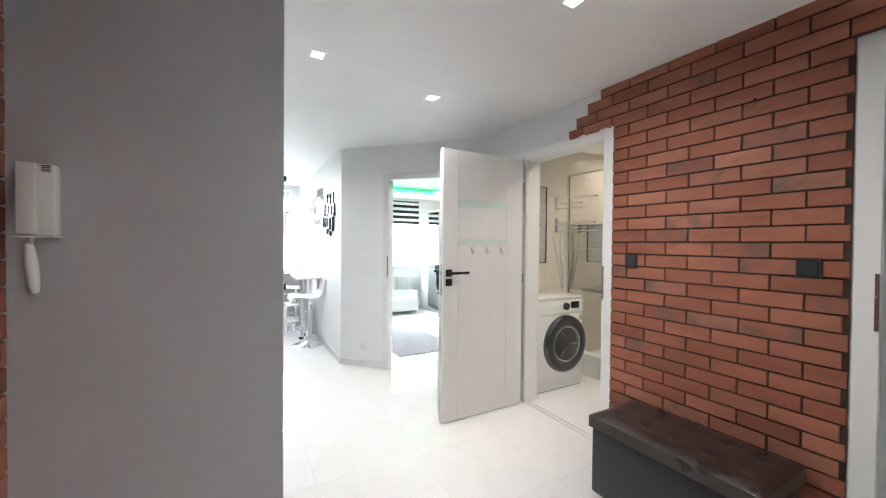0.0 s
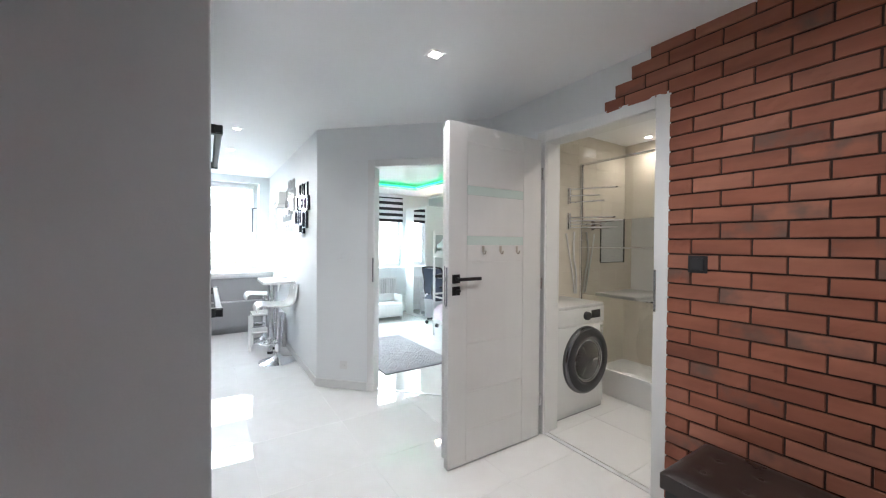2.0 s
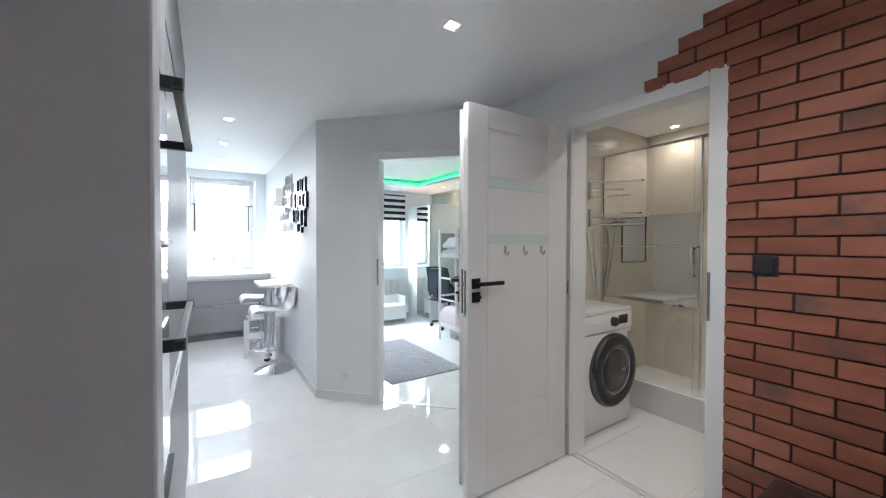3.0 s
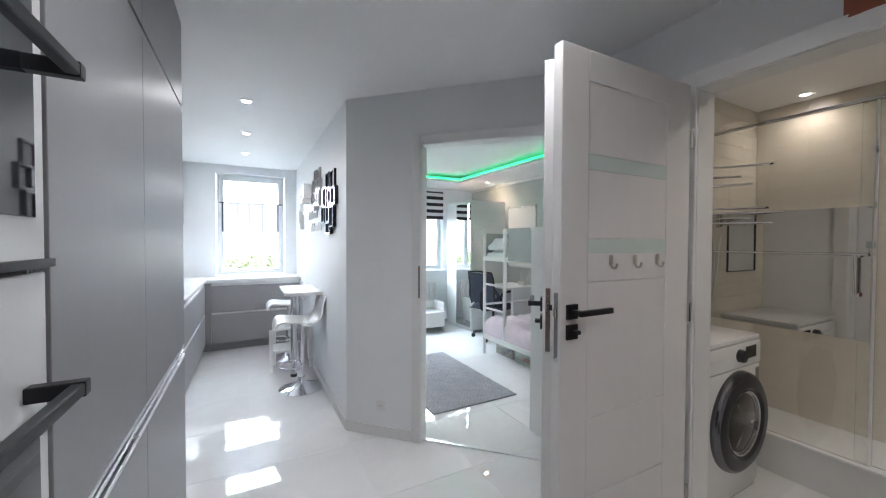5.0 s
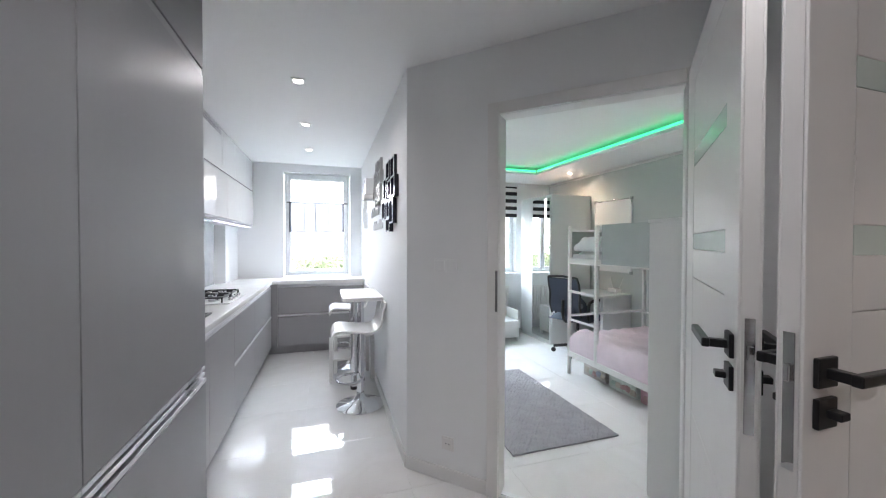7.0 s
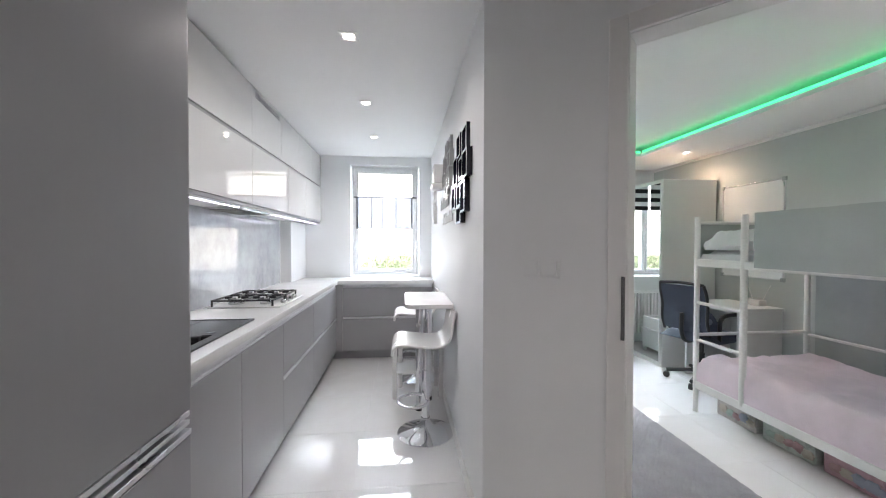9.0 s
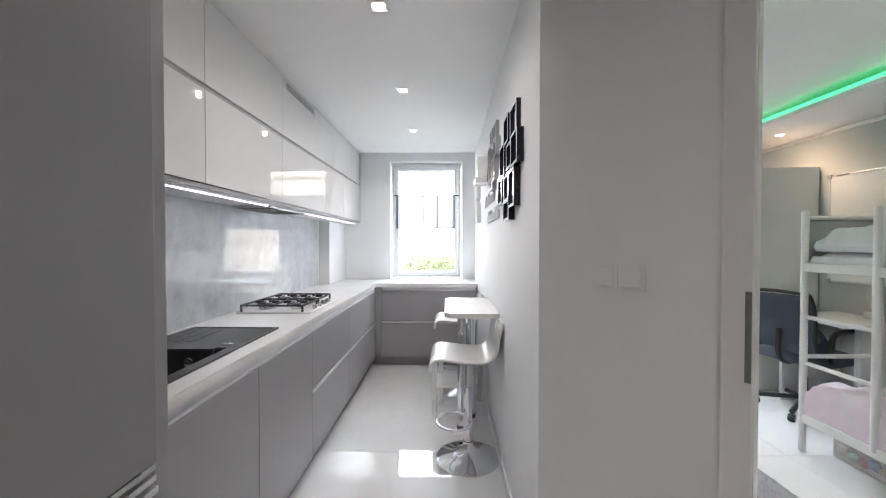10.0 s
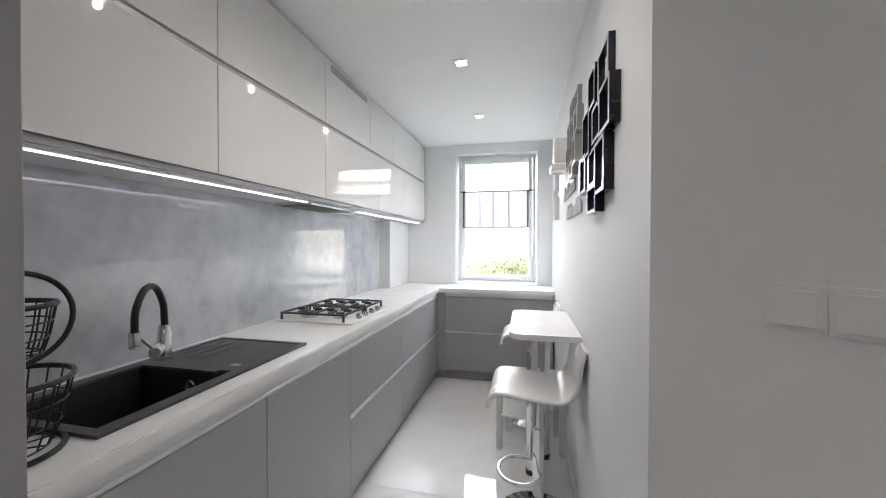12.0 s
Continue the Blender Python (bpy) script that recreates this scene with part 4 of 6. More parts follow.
hob = thing("gas_hob", pose(-0.275, 4.955, TOP), "white glass gas hob with black cast-iron grates", "hob")
part("glass_plate", box(-0.225, 0.225, -0.27, 0.27, 0.0005, 0.010, 0.004), M_APPLWHITE, hob, smooth=True)
for bx, by, br in ((-0.10, -0.14, 0.05), (-0.10, 0.14, 0.038), (0.09, -0.14, 0.038), (0.09, 0.12, 0.045)):
    bn = part("burner", lathe([(br, 0.010), (br, 0.022), (br * 0.8, 0.026), (br * 0.8, 0.032), (0.0, 0.034)], 20, bx, by), M_STEEL, hob, smooth=True)
    part("burner_cap", lathe([(br * 0.62, 0.033), (br * 0.6, 0.040), (0.0, 0.041)], 18, bx, by), M_IRON, bn, smooth=True)
for gy in (-0.135, 0.135):
    g = bmesh.new()
    z0, z1 = 0.042, 0.052
    for r in ((-0.205, 0.175, gy - 0.125, gy - 0.115, z0, z1), (-0.205, 0.175, gy + 0.115, gy + 0.125, z0, z1), (-0.205, -0.195, gy - 0.115, gy + 0.115, z0, z1), (0.165, 0.175, gy - 0.115, gy + 0.115, z0, z1), (-0.02, -0.010, gy - 0.115, gy + 0.115, z0, z1)):
        add_box(g, *r)
    for fx in (-0.10, 0.08):
        add_box(g, fx - 0.005, fx + 0.005, gy - 0.115, gy - 0.03, z0, z1 + 0.006)
        add_box(g, fx - 0.005, fx + 0.005, gy + 0.03, gy + 0.115, z0, z1 + 0.006)
        add_box(g, fx - 0.075, fx - 0.03, gy - 0.005, gy + 0.005, z0, z1 + 0.006)
        add_box(g, fx + 0.03, fx + 0.075, gy - 0.005, gy + 0.005, z0, z1 + 0.006)
    for fx in (-0.205, 0.165):
        for yy in (gy - 0.125, gy + 0.115):
            add_box(g, fx, fx + 0.010, yy, yy + 0.010, 0.010, z0)
    part("grate", g, M_IRON, hob, "black cast-iron pan grate")
for k in range(4):
    part("control_knob", lathe([(0.016, 0.010), (0.015, 0.032), (0.013, 0.034), (0.0, 0.034)], 16, 0.198, -0.13 + 0.085 * k), M_STEEL, hob, smooth=True)

# black wire fruit basket beside the sink
basket = thing("wire_basket", pose(-0.18, 3.437, TOP), "black two-tier wire fruit basket on the worktop", "basket")
for name, R, r2, z0, z1 in (("lower_bowl", 0.115, 0.08, 0.014, 0.15), ("upper_bowl", 0.09, 0.07, 0.20, 0.30)):
    turn = [2 * math.pi * k / 32 for k in range(32)]
    rows = [(r2 + (R - r2) * f ** 0.7, z0 + (z1 - z0) * f) for f in (0.0, 0.33, 0.66, 1.0)]
    bowl_rim = part(name, tube([(R * math.cos(a), R * math.sin(a), z1) for a in turn], 0.006, 6, True), M_BLACK, basket, "thick black rim of a wire bowl")
    for rr, zz in rows[:3]:
        part("ring_wire", tube([(rr * math.cos(a), rr * math.sin(a), zz) for a in turn], 0.002, 6, True), M_BLACK, bowl_rim)
    for k in range(20):
        a = 2 * math.pi * k / 20
        part("side_wire", tube([(rr * math.cos(a), rr * math.sin(a), zz) for rr, zz in rows], 0.0018, 5), M_BLACK, bowl_rim)
    for k in range(5):
        a = math.pi * k / 5
        part("base_wire", tube([(-r2 * math.cos(a), -r2 * math.sin(a), z0), (r2 * math.cos(a), r2 * math.sin(a), z0)], 0.0018, 5), M_BLACK, bowl_rim)
arc = [(0.03, 0.015 + 0.10 * math.sin(a), 0.272 - 0.094 * math.cos(a)) for a in [math.pi * (-0.12 + 1.12 * k / 18) for k in range(19)]]
part("side_hoop", tube(arc, 0.0055, 10), M_BLACK, basket, "thick black curved side hoop", smooth=True)
part("stem", tube([(0, 0, 0.006), (0, 0, 0.375)], 0.0045, 8), M_BLACK, basket, smooth=True)
part("spoke", tube([(0.10, 0, 0.0065), (-0.10, 0, 0.0065)], 0.004, 6), M_BLACK, basket)
part("spoke", tube([(0, 0, 0.366), (0.03, 0.015, 0.366)], 0.004, 6), M_BLACK, basket)
part("foot_ring", tube([(0.10 * math.cos(a), 0.10 * math.sin(a), 0.0065) for a in [2 * math.pi * k / 32 for k in range(32)]], 0.006, 8, True), M_BLACK, basket, smooth=True)

# kitchen curtain on its rod
curtain = thing("cafe_curtain", pose(0, 6.862, 0), "short sheer white curtain on a black rod across the window", "curtain")
part("rod", tube([(0.13, 0, 1.876), (0.90, 0, 1.876)], 0.007, 8), M_BLACK, curtain, "thin black rod")
cl = bmesh.new()
CW = 120
rows = []
for i in range(CW + 1):
    x = 0.155 + 0.70 * i / CW
    u = i / CW
    fold = 0.006 * math.sin(u * 62) + 0.010 * math.exp(-((u - 0.28) / 0.012) ** 2) + 0.012 * math.exp(-((u - 0.72) / 0.012) ** 2)
    rows.append([cl.verts.new((x, fold * s, 1.876 - 0.39 * (1 - v))) for v, s in ((1.0, 0.3), (0.85, 0.8), (0.5, 1.0), (0.0, 1.2))])
for a, b in zip(rows, rows[1:]):
    for k in range(3):
        cl.faces.new((a[k], b[k], b[k + 1], a[k + 1]))
part("cloth", cl, M_SHEER, curtain, smooth=True)
for u in (0.02, 0.27, 0.47, 0.70, 0.98):
    x = 0.155 + 0.70 * u
    part("tie_ribbon", box(x - 0.006, x + 0.006, -0.010, -0.007, 1.50, 1.876), M_GREYFRONT if 0.2 < u < 0.9 else M_BLACK, curtain, "narrow dark ribbon")
part("hem", box(0.155, 0.855, -0.008, -0.005, 1.482, 1.496), M_GREYFRONT, curtain)


# ---- bar table and stools along the kitchen wall ----
table = thing("bar_table", pose(0.915, 5.03, 0), "narrow white wall-side bar table on chrome legs", "table")
tt = bmesh.new()
outline = [(0.165, -0.33), (0.165, 0.33)] + [(-0.095 + 0.07 * math.cos(a), 0.26 + 0.07 * math.sin(a)) for a in [math.pi / 2 + math.pi / 2 * k / 6 for k in range(7)]] + [(-0.095 + 0.07 * math.cos(a), -0.26 + 0.07 * math.sin(a)) for a in [math.pi + math.pi / 2 * k / 6 for k in range(7)]]
lo = [tt.verts.new((x, y, 0.862)) for x, y in outline]
hi = [tt.verts.new((x, y, 0.89)) for x, y in outline]
tt.faces.new(lo)
tt.faces.new(hi)
for k in range(len(lo)):
    tt.faces.new((lo[k], lo[(k + 1) % len(lo)], hi[(k + 1) % len(lo)], hi[k]))
part("tabletop", tt, M_STOOL, table, "white rounded tabletop")
for x, y in ((-0.05, 0.06), (0.03, 0.24)):
    leg = part("leg", lathe([(0.03, 0.03), (0.03, 0.862)], 20, x, y), M_CHROME, table, "chrome tube leg", smooth=True)
    part("foot", lathe([(0.0, 0.0), (0.032, 0.0), (0.033, 0.03), (0.0, 0.03)], 20, x, y), M_BLACKPL, leg, smooth=True)

SEAT = [(p.x, p.z) for p in smooth_path([(-0.225, 0, 0.592), (-0.212, 0, 0.634), (-0.17, 0, 0.656), (-0.06, 0, 0.645), (0.06, 0, 0.637), (0.115, 0, 0.652), (0.150, 0, 0.70), (0.165, 0, 0.79), (0.185, 0, 0.865)], 5)]


def bar_stool(m, label):
    s = thing("bar_stool", m, label, "stool", "white bar stools")
    part("seat", sheet(SEAT, 0.37, 0.018), M_STOOL, s, "curved white one-piece seat", smooth=True)
    part("base", lathe([(0.0, 0.0), (0.192, 0.0), (0.194, 0.006), (0.17, 0.016), (0.10, 0.034), (0.05, 0.055), (0.032, 0.085), (0.030, 0.11)], 40), M_CHROME, s, "round chrome trumpet base", smooth=True)
    part("column", lathe([(0.027, 0.10), (0.027, 0.44), (0.020, 0.445), (0.020, 0.61), (0.05, 0.62), (0.06, 0.636)], 20), M_CHROME, s, smooth=True)
    loop = [(-0.085 + 0.105 * math.cos(a), 0.115 * math.sin(a), 0.225) for a in [2 * math.pi * k / 28 for k in range(28)]]
    part("footrest", tube(loop, 0.010, 10, True), M_CHROME, s, "chrome footrest hoop", smooth=True)
    part("height_lever", tube([(0.02, 0.0, 0.606), (0.03, 0.16, 0.60)], 0.005, 8), M_CHROME, s)
    return s


bar_stool(pose(0.892, 4.735, 0), "white bar stool with curved seat and round chrome base")
bar_stool(pose(0.88, 5.78, 0), "white bar stool with chrome base behind the bar table")

step = thing("step_stool", pose(0.88, 5.42, 0), "small white wooden step stool below the bar table", "step stool")
part("top_board", box(-0.19, 0.17, -0.14, 0.14, 0.43, 0.455, 0.006), M_STOOL, step)
part("low_board", box(-0.20, 0.04, -0.14, 0.14, 0.21, 0.232, 0.006), M_STOOL, step)
for yy in (-0.135, 0.111):
    part("leg", turned(box(-0.018, 0.018, yy, yy + 0.024, 0.0, 0.44, 0.004), Matrix.Shear("XZ", 4, (0.18, 0.0)) @ Matrix.Translation((-0.19, 0, 0))), M_STOOL, step)
    part("leg", turned(box(-0.018, 0.018, yy, yy + 0.024, 0.0, 0.44, 0.004), Matrix.Shear("XZ", 4, (-0.08, 0.0)) @ Matrix.Translation((0.165, 0, 0))), M_STOOL, step)

# ---- wall decorations: overlapping photo frames and lettering ----
M_FRAMEBLACK = surface("black_gloss_frame", (0.012, 0.012, 0.02), 0.12, vary=0.1, bump=0.0)
M_FRAMESILVER = surface("silver_grey_frame", (0.42, 0.42, 0.41), 0.3, metal=0.4, vary=0.06)
M_RIMSHINE = surface("polished_rim", (0.80, 0.80, 0.82), 0.12, metal=1.0, vary=0.03, bump=0.0)
M_FRAMEWHITE = surface("white_frame", (0.72, 0.72, 0.71), 0.3, vary=0.03)


def frame_cluster(y, z, cells, material, label):
    """Overlapping rectangular frames as one wall piece; cells: offset along y, offset in z, width, height."""
    t = thing("photo_frame", pose(1.085, y, z), label, "picture frame", "wall picture frames")
    for k, (cy, cz, w, h) in enumerate(cells):
        d = 0.020 + 0.005 * (k % 3)
        b = 0.012
        part("frame", boxes((-d, 0.0, cy - w / 2, cy - w / 2 + b, cz - h / 2, cz + h / 2), (-d, 0.0, cy + w / 2 - b, cy + w / 2, cz - h / 2, cz + h / 2), (-d + 0.0003, 0.0, cy - w / 2 + b, cy + w / 2 - b, cz - h / 2, cz - h / 2 + b), (-d + 0.0003, 0.0, cy - w / 2 + b, cy + w / 2 - b, cz + h / 2 - b, cz + h / 2)), material, t)
        e = d + 0.0012
        part("front_rim", boxes((-e, -d, cy - w / 2, cy - w / 2 + b, cz - h / 2, cz + h / 2), (-e, -d, cy + w / 2 - b, cy + w / 2, cz - h / 2, cz + h / 2), (-e, -d, cy - w / 2 + b, cy + w / 2 - b, cz - h / 2, cz - h / 2 + b), (-e, -d, cy - w / 2 + b, cy + w / 2 - b, cz + h / 2 - b, cz + h / 2)), M_RIMSHINE, t, "mirror-polished front rim")
    return t


CELLS = [(-0.20, 0.195, 0.13, 0.18), (-0.06, 0.215, 0.11, 0.15), (-0.255, 0.045, 0.12, 0.16), (-0.115, 0.06, 0.13, 0.14), (0.04, 0.07, 0.13, 0.20), (-0.20, -0.135, 0.12, 0.19), (-0.05, -0.10, 0.13, 0.15), (0.10, -0.09, 0.12, 0.17), (-0.09, -0.235, 0.13, 0.11)]
frame_cluster(4.45, 1.685, [(cy * 1.3, cz * 0.9, w * 1.25, h * 0.9) for cy, cz, w, h in CELLS], M_FRAMEBLACK, "cluster of black photo frames with glossy edges on the wall")
frame_cluster(5.08, 1.87, [(cy * 1.15, cz * 0.7, w * 1.1, h * 0.7) for cy, cz, w, h in CELLS], M_FRAMESILVER, "cluster of silver grey photo frames on the wall")
frame_cluster(6.12, 1.72, [(0.0, 0.12, 0.16, 0.2), (0.1, -0.04, 0.15, 0.18), (-0.06, -0.12, 0.14, 0.18)], M_FRAMEWHITE, "small cluster of white photo frames near the window")

sign = thing("wall_lettering", pose(1.083, 5.1, 1.5), "grey cut-out lettering in two lines on the kitchen wall", "wall lettering")
random.seed(7)
for line, (y0, y1, z0) in enumerate(((5.55, 4.98, 1.60), (5.36, 4.74, 1.465))):
    y = y0
    while y > y1:
        w = random.choice((0.03, 0.04, 0.05))
        hgt = random.choice((0.055, 0.055, 0.085))
        part("letter_bar", box(-0.008, 0.0, y - w - 5.1, y - 5.1, z0 - 1.5, z0 + hgt - 1.5, 0.002), M_FRAMESILVER if line else M_GREYCLOTH, sign)
        y -= w + 0.012

vent_box = thing("wall_lamp", pose(1.085, 5.45, 1.80), "small white box-shaped wall lamp, switched off", "wall lamp")
part("shade", box(-0.085, 0.0, -0.07, 0.07, 0.03, 0.19, 0.008), M_APPLWHITE, vent_box, smooth=True)
part("tray", box(-0.105, 0.0, -0.085, 0.085, -0.02, 0.029, 0.012), M_APPLWHITE, vent_box, smooth=True)


# ---- bathroom ----
M_DRUM = surface("dark_drum_steel", (0.13, 0.13, 0.135), 0.25, metal=0.9, vary=0.1, bump=0.0)
washer = thing("washing_machine", pose(2.37, 2.10, 0), "white front-loading washing machine with a dark round door", "washing machine")
part("body", box(0.0, 0.595, 0.012, 0.415, 0.015, 0.835, 0.006), M_APPLWHITE, washer, smooth=True)
part("top_plate", box(-0.002, 0.597, 0.004, 0.417, 0.835, 0.86, 0.006), M_APPLWHITE, washer, smooth=True)
part("front_panel", box(0.002, 0.593, 0.0, 0.014, 0.055, 0.70, 0.006), M_APPLWHITE, washer, smooth=True)
part("control_panel", box(0.0, 0.595, -0.004, 0.014, 0.706, 0.833, 0.006), M_APPLWHITE, washer, smooth=True)
part("plinth", box(0.004, 0.591, 0.016, 0.03, 0.0, 0.052), M_GREYFRONT, washer)
part("detergent_drawer", box(0.03, 0.21, -0.007, -0.003, 0.715, 0.775, 0.003), M_APPLWHITE, washer)
part("dial", turned(lathe([(0.034, 0.0), (0.032, 0.024), (0.028, 0.028), (0.0, 0.028)], 28), pose(0.36, -0.004, 0.772, 90, 0, 0)), M_BLACKPL, washer, "black programme dial", smooth=True)
part("display", box(0.425, 0.54, -0.006, -0.003, 0.745, 0.810, 0.002), M_DARKGLASS, washer, "dark display window")
part("sticker", box(0.545, 0.585, -0.0012, 0.0002, 0.60, 0.68), M_STEEL, washer)
dr = part("door", turned(lathe([(0.262, 0.0), (0.262, 0.012), (0.256, 0.028), (0.243, 0.038)], 48), pose(0.352, 0.0, 0.43, 90, 0, 0)), M_WASHRING, washer, "dark chrome door ring", smooth=True)
part("door_surround", turned(lathe([(0.243, 0.038), (0.222, 0.050), (0.185, 0.048), (0.172, 0.034), (0.160, 0.020)], 48), pose(0.352, 0.0, 0.43, 90, 0, 0)), M_BLACKPL, dr, smooth=True)
part("door_glass", turned(lathe([(0.160, 0.024), (0.13, 0.036), (0.07, 0.046), (0.0, 0.049)], 40), pose(0.352, 0.0, 0.43, 90, 0, 0)), M_SHOWERGLASS, dr, "clear bulging door glass", smooth=True)
part("drum", turned(lathe([(0.150, 0.018), (0.142, -0.004), (0.105, -0.0045), (0.10, 0.006), (0.045, 0.010), (0.04, 0.004), (0.0, 0.003)], 40), pose(0.352, -0.006, 0.43, 90, 0, 0)), M_DRUM, dr, "steel drum seen behind the glass", smooth=True)
for k in range(3):
    ang = 2 * math.pi * k / 3 + 0.5
    part("drum_paddle", turned(box(-0.010, 0.010, 0.050, 0.128, 0.0, 0.022, 0.004), pose(0.352, -0.008, 0.43, 90, 0, 0) @ pose(0, 0, 0, 0, 0, math.degrees(ang))), M_STEEL, dr, smooth=True)
part("drum_rim", turned(lathe([(0.170, 0.033), (0.166, 0.039), (0.158, 0.036), (0.156, 0.026)], 40), pose(0.352, 0.0, 0.43, 90, 0, 0)), M_STEEL, dr, smooth=True)

tray = thing("shower_tray", pose(0, 0, 0), "raised shower base behind a tiled front", "shower")
part("front", box(3.20, 3.26, 0.42, 2.52, 0.0, 0.215, 0.004), M_BATHFLOOR, tray)
part("rim", box(3.185, 3.275, 0.42, 2.525, 0.215, 0.235, 0.004), M_APPLWHITE, tray)
part("basin", box(3.26, 3.955, 0.42, 2.525, 0.0, 0.12), M_APPLWHITE, tray)
screen = thing("shower_screen", pose(0, 0, 0), "clear sliding glass shower screen with chrome profiles", "shower screen")
for y0, y1, x in ((1.745, 2.50, 3.215), (0.60, 1.80, 3.237)):
    p = part("glass_panel", box(x, x + 0.008, y0, y1, 0.238, 2.075), M_SHOWERGLASS, screen, "clear glass panel")
    p.visible_shadow = False
part("mirror_band", box(3.2105, 3.2148, 1.752, 2.498, 0.865, 1.55, 0.0005), M_MIRRORBAND, screen, "broad mirrored band across the glass")
part("wall_profile", box(3.205, 3.235, 2.502, 2.528, 0.236, 2.08, 0.002), M_CHROME, screen)
part("edge_profile", box(3.208, 3.23, 1.735, 1.748, 0.238, 2.075, 0.002), M_CHROME, screen)
part("head_rail", box(3.205, 3.248, 0.42, 2.528, 2.076, 2.092, 0.002), M_CHROME, screen)
part("door_handle", tube([(3.195, 1.80, 1.10), (3.18, 1.80, 1.10), (3.18, 1.80, 1.30), (3.195, 1.80, 1.30)], 0.007, 10), M_CHROME, screen, smooth=True)
for z in (1.10, 1.30):
    part("handle_mount", box(3.185, 3.215, 1.785, 1.815, z - 0.01, z + 0.01, 0.002), M_CHROME, screen)
part("grab_bar", tube([(3.20, 1.76, 1.305), (3.20, 2.49, 1.305)], 0.007, 10), M_CHROME, screen, "thin chrome bar across the glass", smooth=True)

for z, rods in ((1.775, ((0.12, 0.0, 0.44), (0.06, 12, 0.25), (0.0, -25, 0.30))), (1.545, ((0.09, 3, 0.40), (0.06, -10, 0.46), (0.03, 16, 0.36), (0.0, -4, 0.52)))):
    rack = thing("towel_rack", pose(3.03, 2.522, z), "chrome swivelling towel rack on the bathroom wall", "towel rack", "chrome towel racks")
    part("wall_plate", box(-0.012, 0.012, -0.012, 0.0, -0.075, 0.075, 0.002), M_CHROME, rack)
    part("pivot", tube([(0, -0.025, -0.07), (0, -0.025, 0.07)], 0.008, 10), M_CHROME, rack, smooth=True)
    for dz, ang, length in rods:
        a = radians(-60 + ang * 0.5)
        length = min(length, 0.2 / math.cos(a))
        part("arm", tube([(0, -0.025, dz - 0.06), (length * math.cos(a), -0.025 + length * math.sin(a), dz - 0.06)], 0.0065, 8), M_CHROME, rack, smooth=True)

MX, MZ0, MZ1 = 2.89, 1.155, 1.93
glass = thing("wall_mirror", pose(MX, 2.522, 0), "framed bathroom mirror above the washing machine", "mirror")
part("mirror_glass", box(-0.40, 0.0, -0.006, 0.0, MZ0, MZ1), M_MIRROR, glass, "plain mirror glass")
for a, b, c, d in ((-0.40, 0.0, MZ0 - 0.006, MZ0), (-0.40, 0.0, MZ1, MZ1 + 0.006), (0.0, 0.006, MZ0 - 0.006, MZ1 + 0.006), (-0.406, -0.40, MZ0 - 0.006, MZ1 + 0.006)):
    part("frame", box(a, b, -0.012, 0.0, c, d, 0.001), M_WASHRING, glass, "narrow dark metal frame")

pipe = thing("shower_hose", pose(0, 0, 0), "white hanging hose beside the shower profile", "hose")
part("tube", tube(smooth_path([(3.0, 2.512, 1.43), (3.05, 2.508, 1.22), (3.10, 2.508, 1.02), (3.13, 2.513, 0.87)]), 0.008, 8), M_APPLWHITE, pipe, smooth=True)
part("tube", tube(smooth_path([(3.12, 2.515, 1.45), (3.10, 2.505, 1.25), (3.14, 2.505, 1.05), (3.16, 2.515, 0.87)]), 0.009, 8), M_APPLWHITE, pipe, smooth=True)

# ---- bedroom ----
chest = thing("tall_chest", pose(2.255, 2.80, 0), "tall plain white chest beside the bedroom door", "chest")
part("body", box(0.0, 0.42, 0.0, 0.365, 0.0, 1.45, 0.003), M_WARDROBE, chest)
part("top", box(-0.004, 0.424, -0.002, 0.369, 1.45, 1.468, 0.002), M_WARDROBE, chest)
for k in range(4):
    part("drawer_front", box(0.424, 0.44, 0.004, 0.361, 0.05 + 0.35 * k, 0.39 + 0.35 * k, 0.002), M_WARDROBE, chest)

wardrobe = thing("wardrobe", pose(3.42, 5.80, 0), "white wardrobe with one mirrored and one plain door", "wardrobe")
part("body", box(0.02, 0.63, 0.0, 0.76, 0.0, 1.985, 0.003), M_WARDROBE, wardrobe)
part("mirror_door", box(0.0, 0.018, 0.002, 0.44, 0.05, 1.95, 0.002), M_WARDROBE, wardrobe)
part("mirror", box(-0.004, 0.0, 0.012, 0.43, 0.06, 1.94), M_MIRROR, wardrobe, "full-height mirror")
dw = part("plain_door", box(0.0, 0.018, 0.445, 0.757, 0.05, 1.95, 0.002), M_WARDROBE, wardrobe)
part("knob", turned(lathe([(0.006, 0.0), (0.006, 0.012), (0.013, 0.02), (0.0, 0.026)], 14), pose(0.0, 0.475, 1.02, 0, -90, 0)), M_STEEL, dw, smooth=True)

desk = thing("desk", pose(3.55, 5.09, 0), "small white desk between bunk bed and wardrobe", "desk")
part("desktop", box(-0.02, 0.51, 0.0, 0.55, 0.715, 0.74, 0.003), M_WARDROBE, desk)
part("drawer_box", box(0.10, 0.50, 0.004, 0.03, 0.30, 0.715, 0.002), M_WARDROBE, desk)
part("side_panel", box(0.02, 0.50, 0.52, 0.545, 0.0, 0.715, 0.002), M_WARDROBE, desk)
part("side_panel", box(0.10, 0.50, 0.032, 0.05, 0.0, 0.715, 0.002), M_WARDROBE, desk)
router = thing("router", pose(3.98, 5.28, 0.74), "small white device with two aerials on the desk", "router")
part("case", box(-0.04, 0.04, -0.07, 0.07, 0.0, 0.055, 0.008), M_APPLWHITE, router, smooth=True)
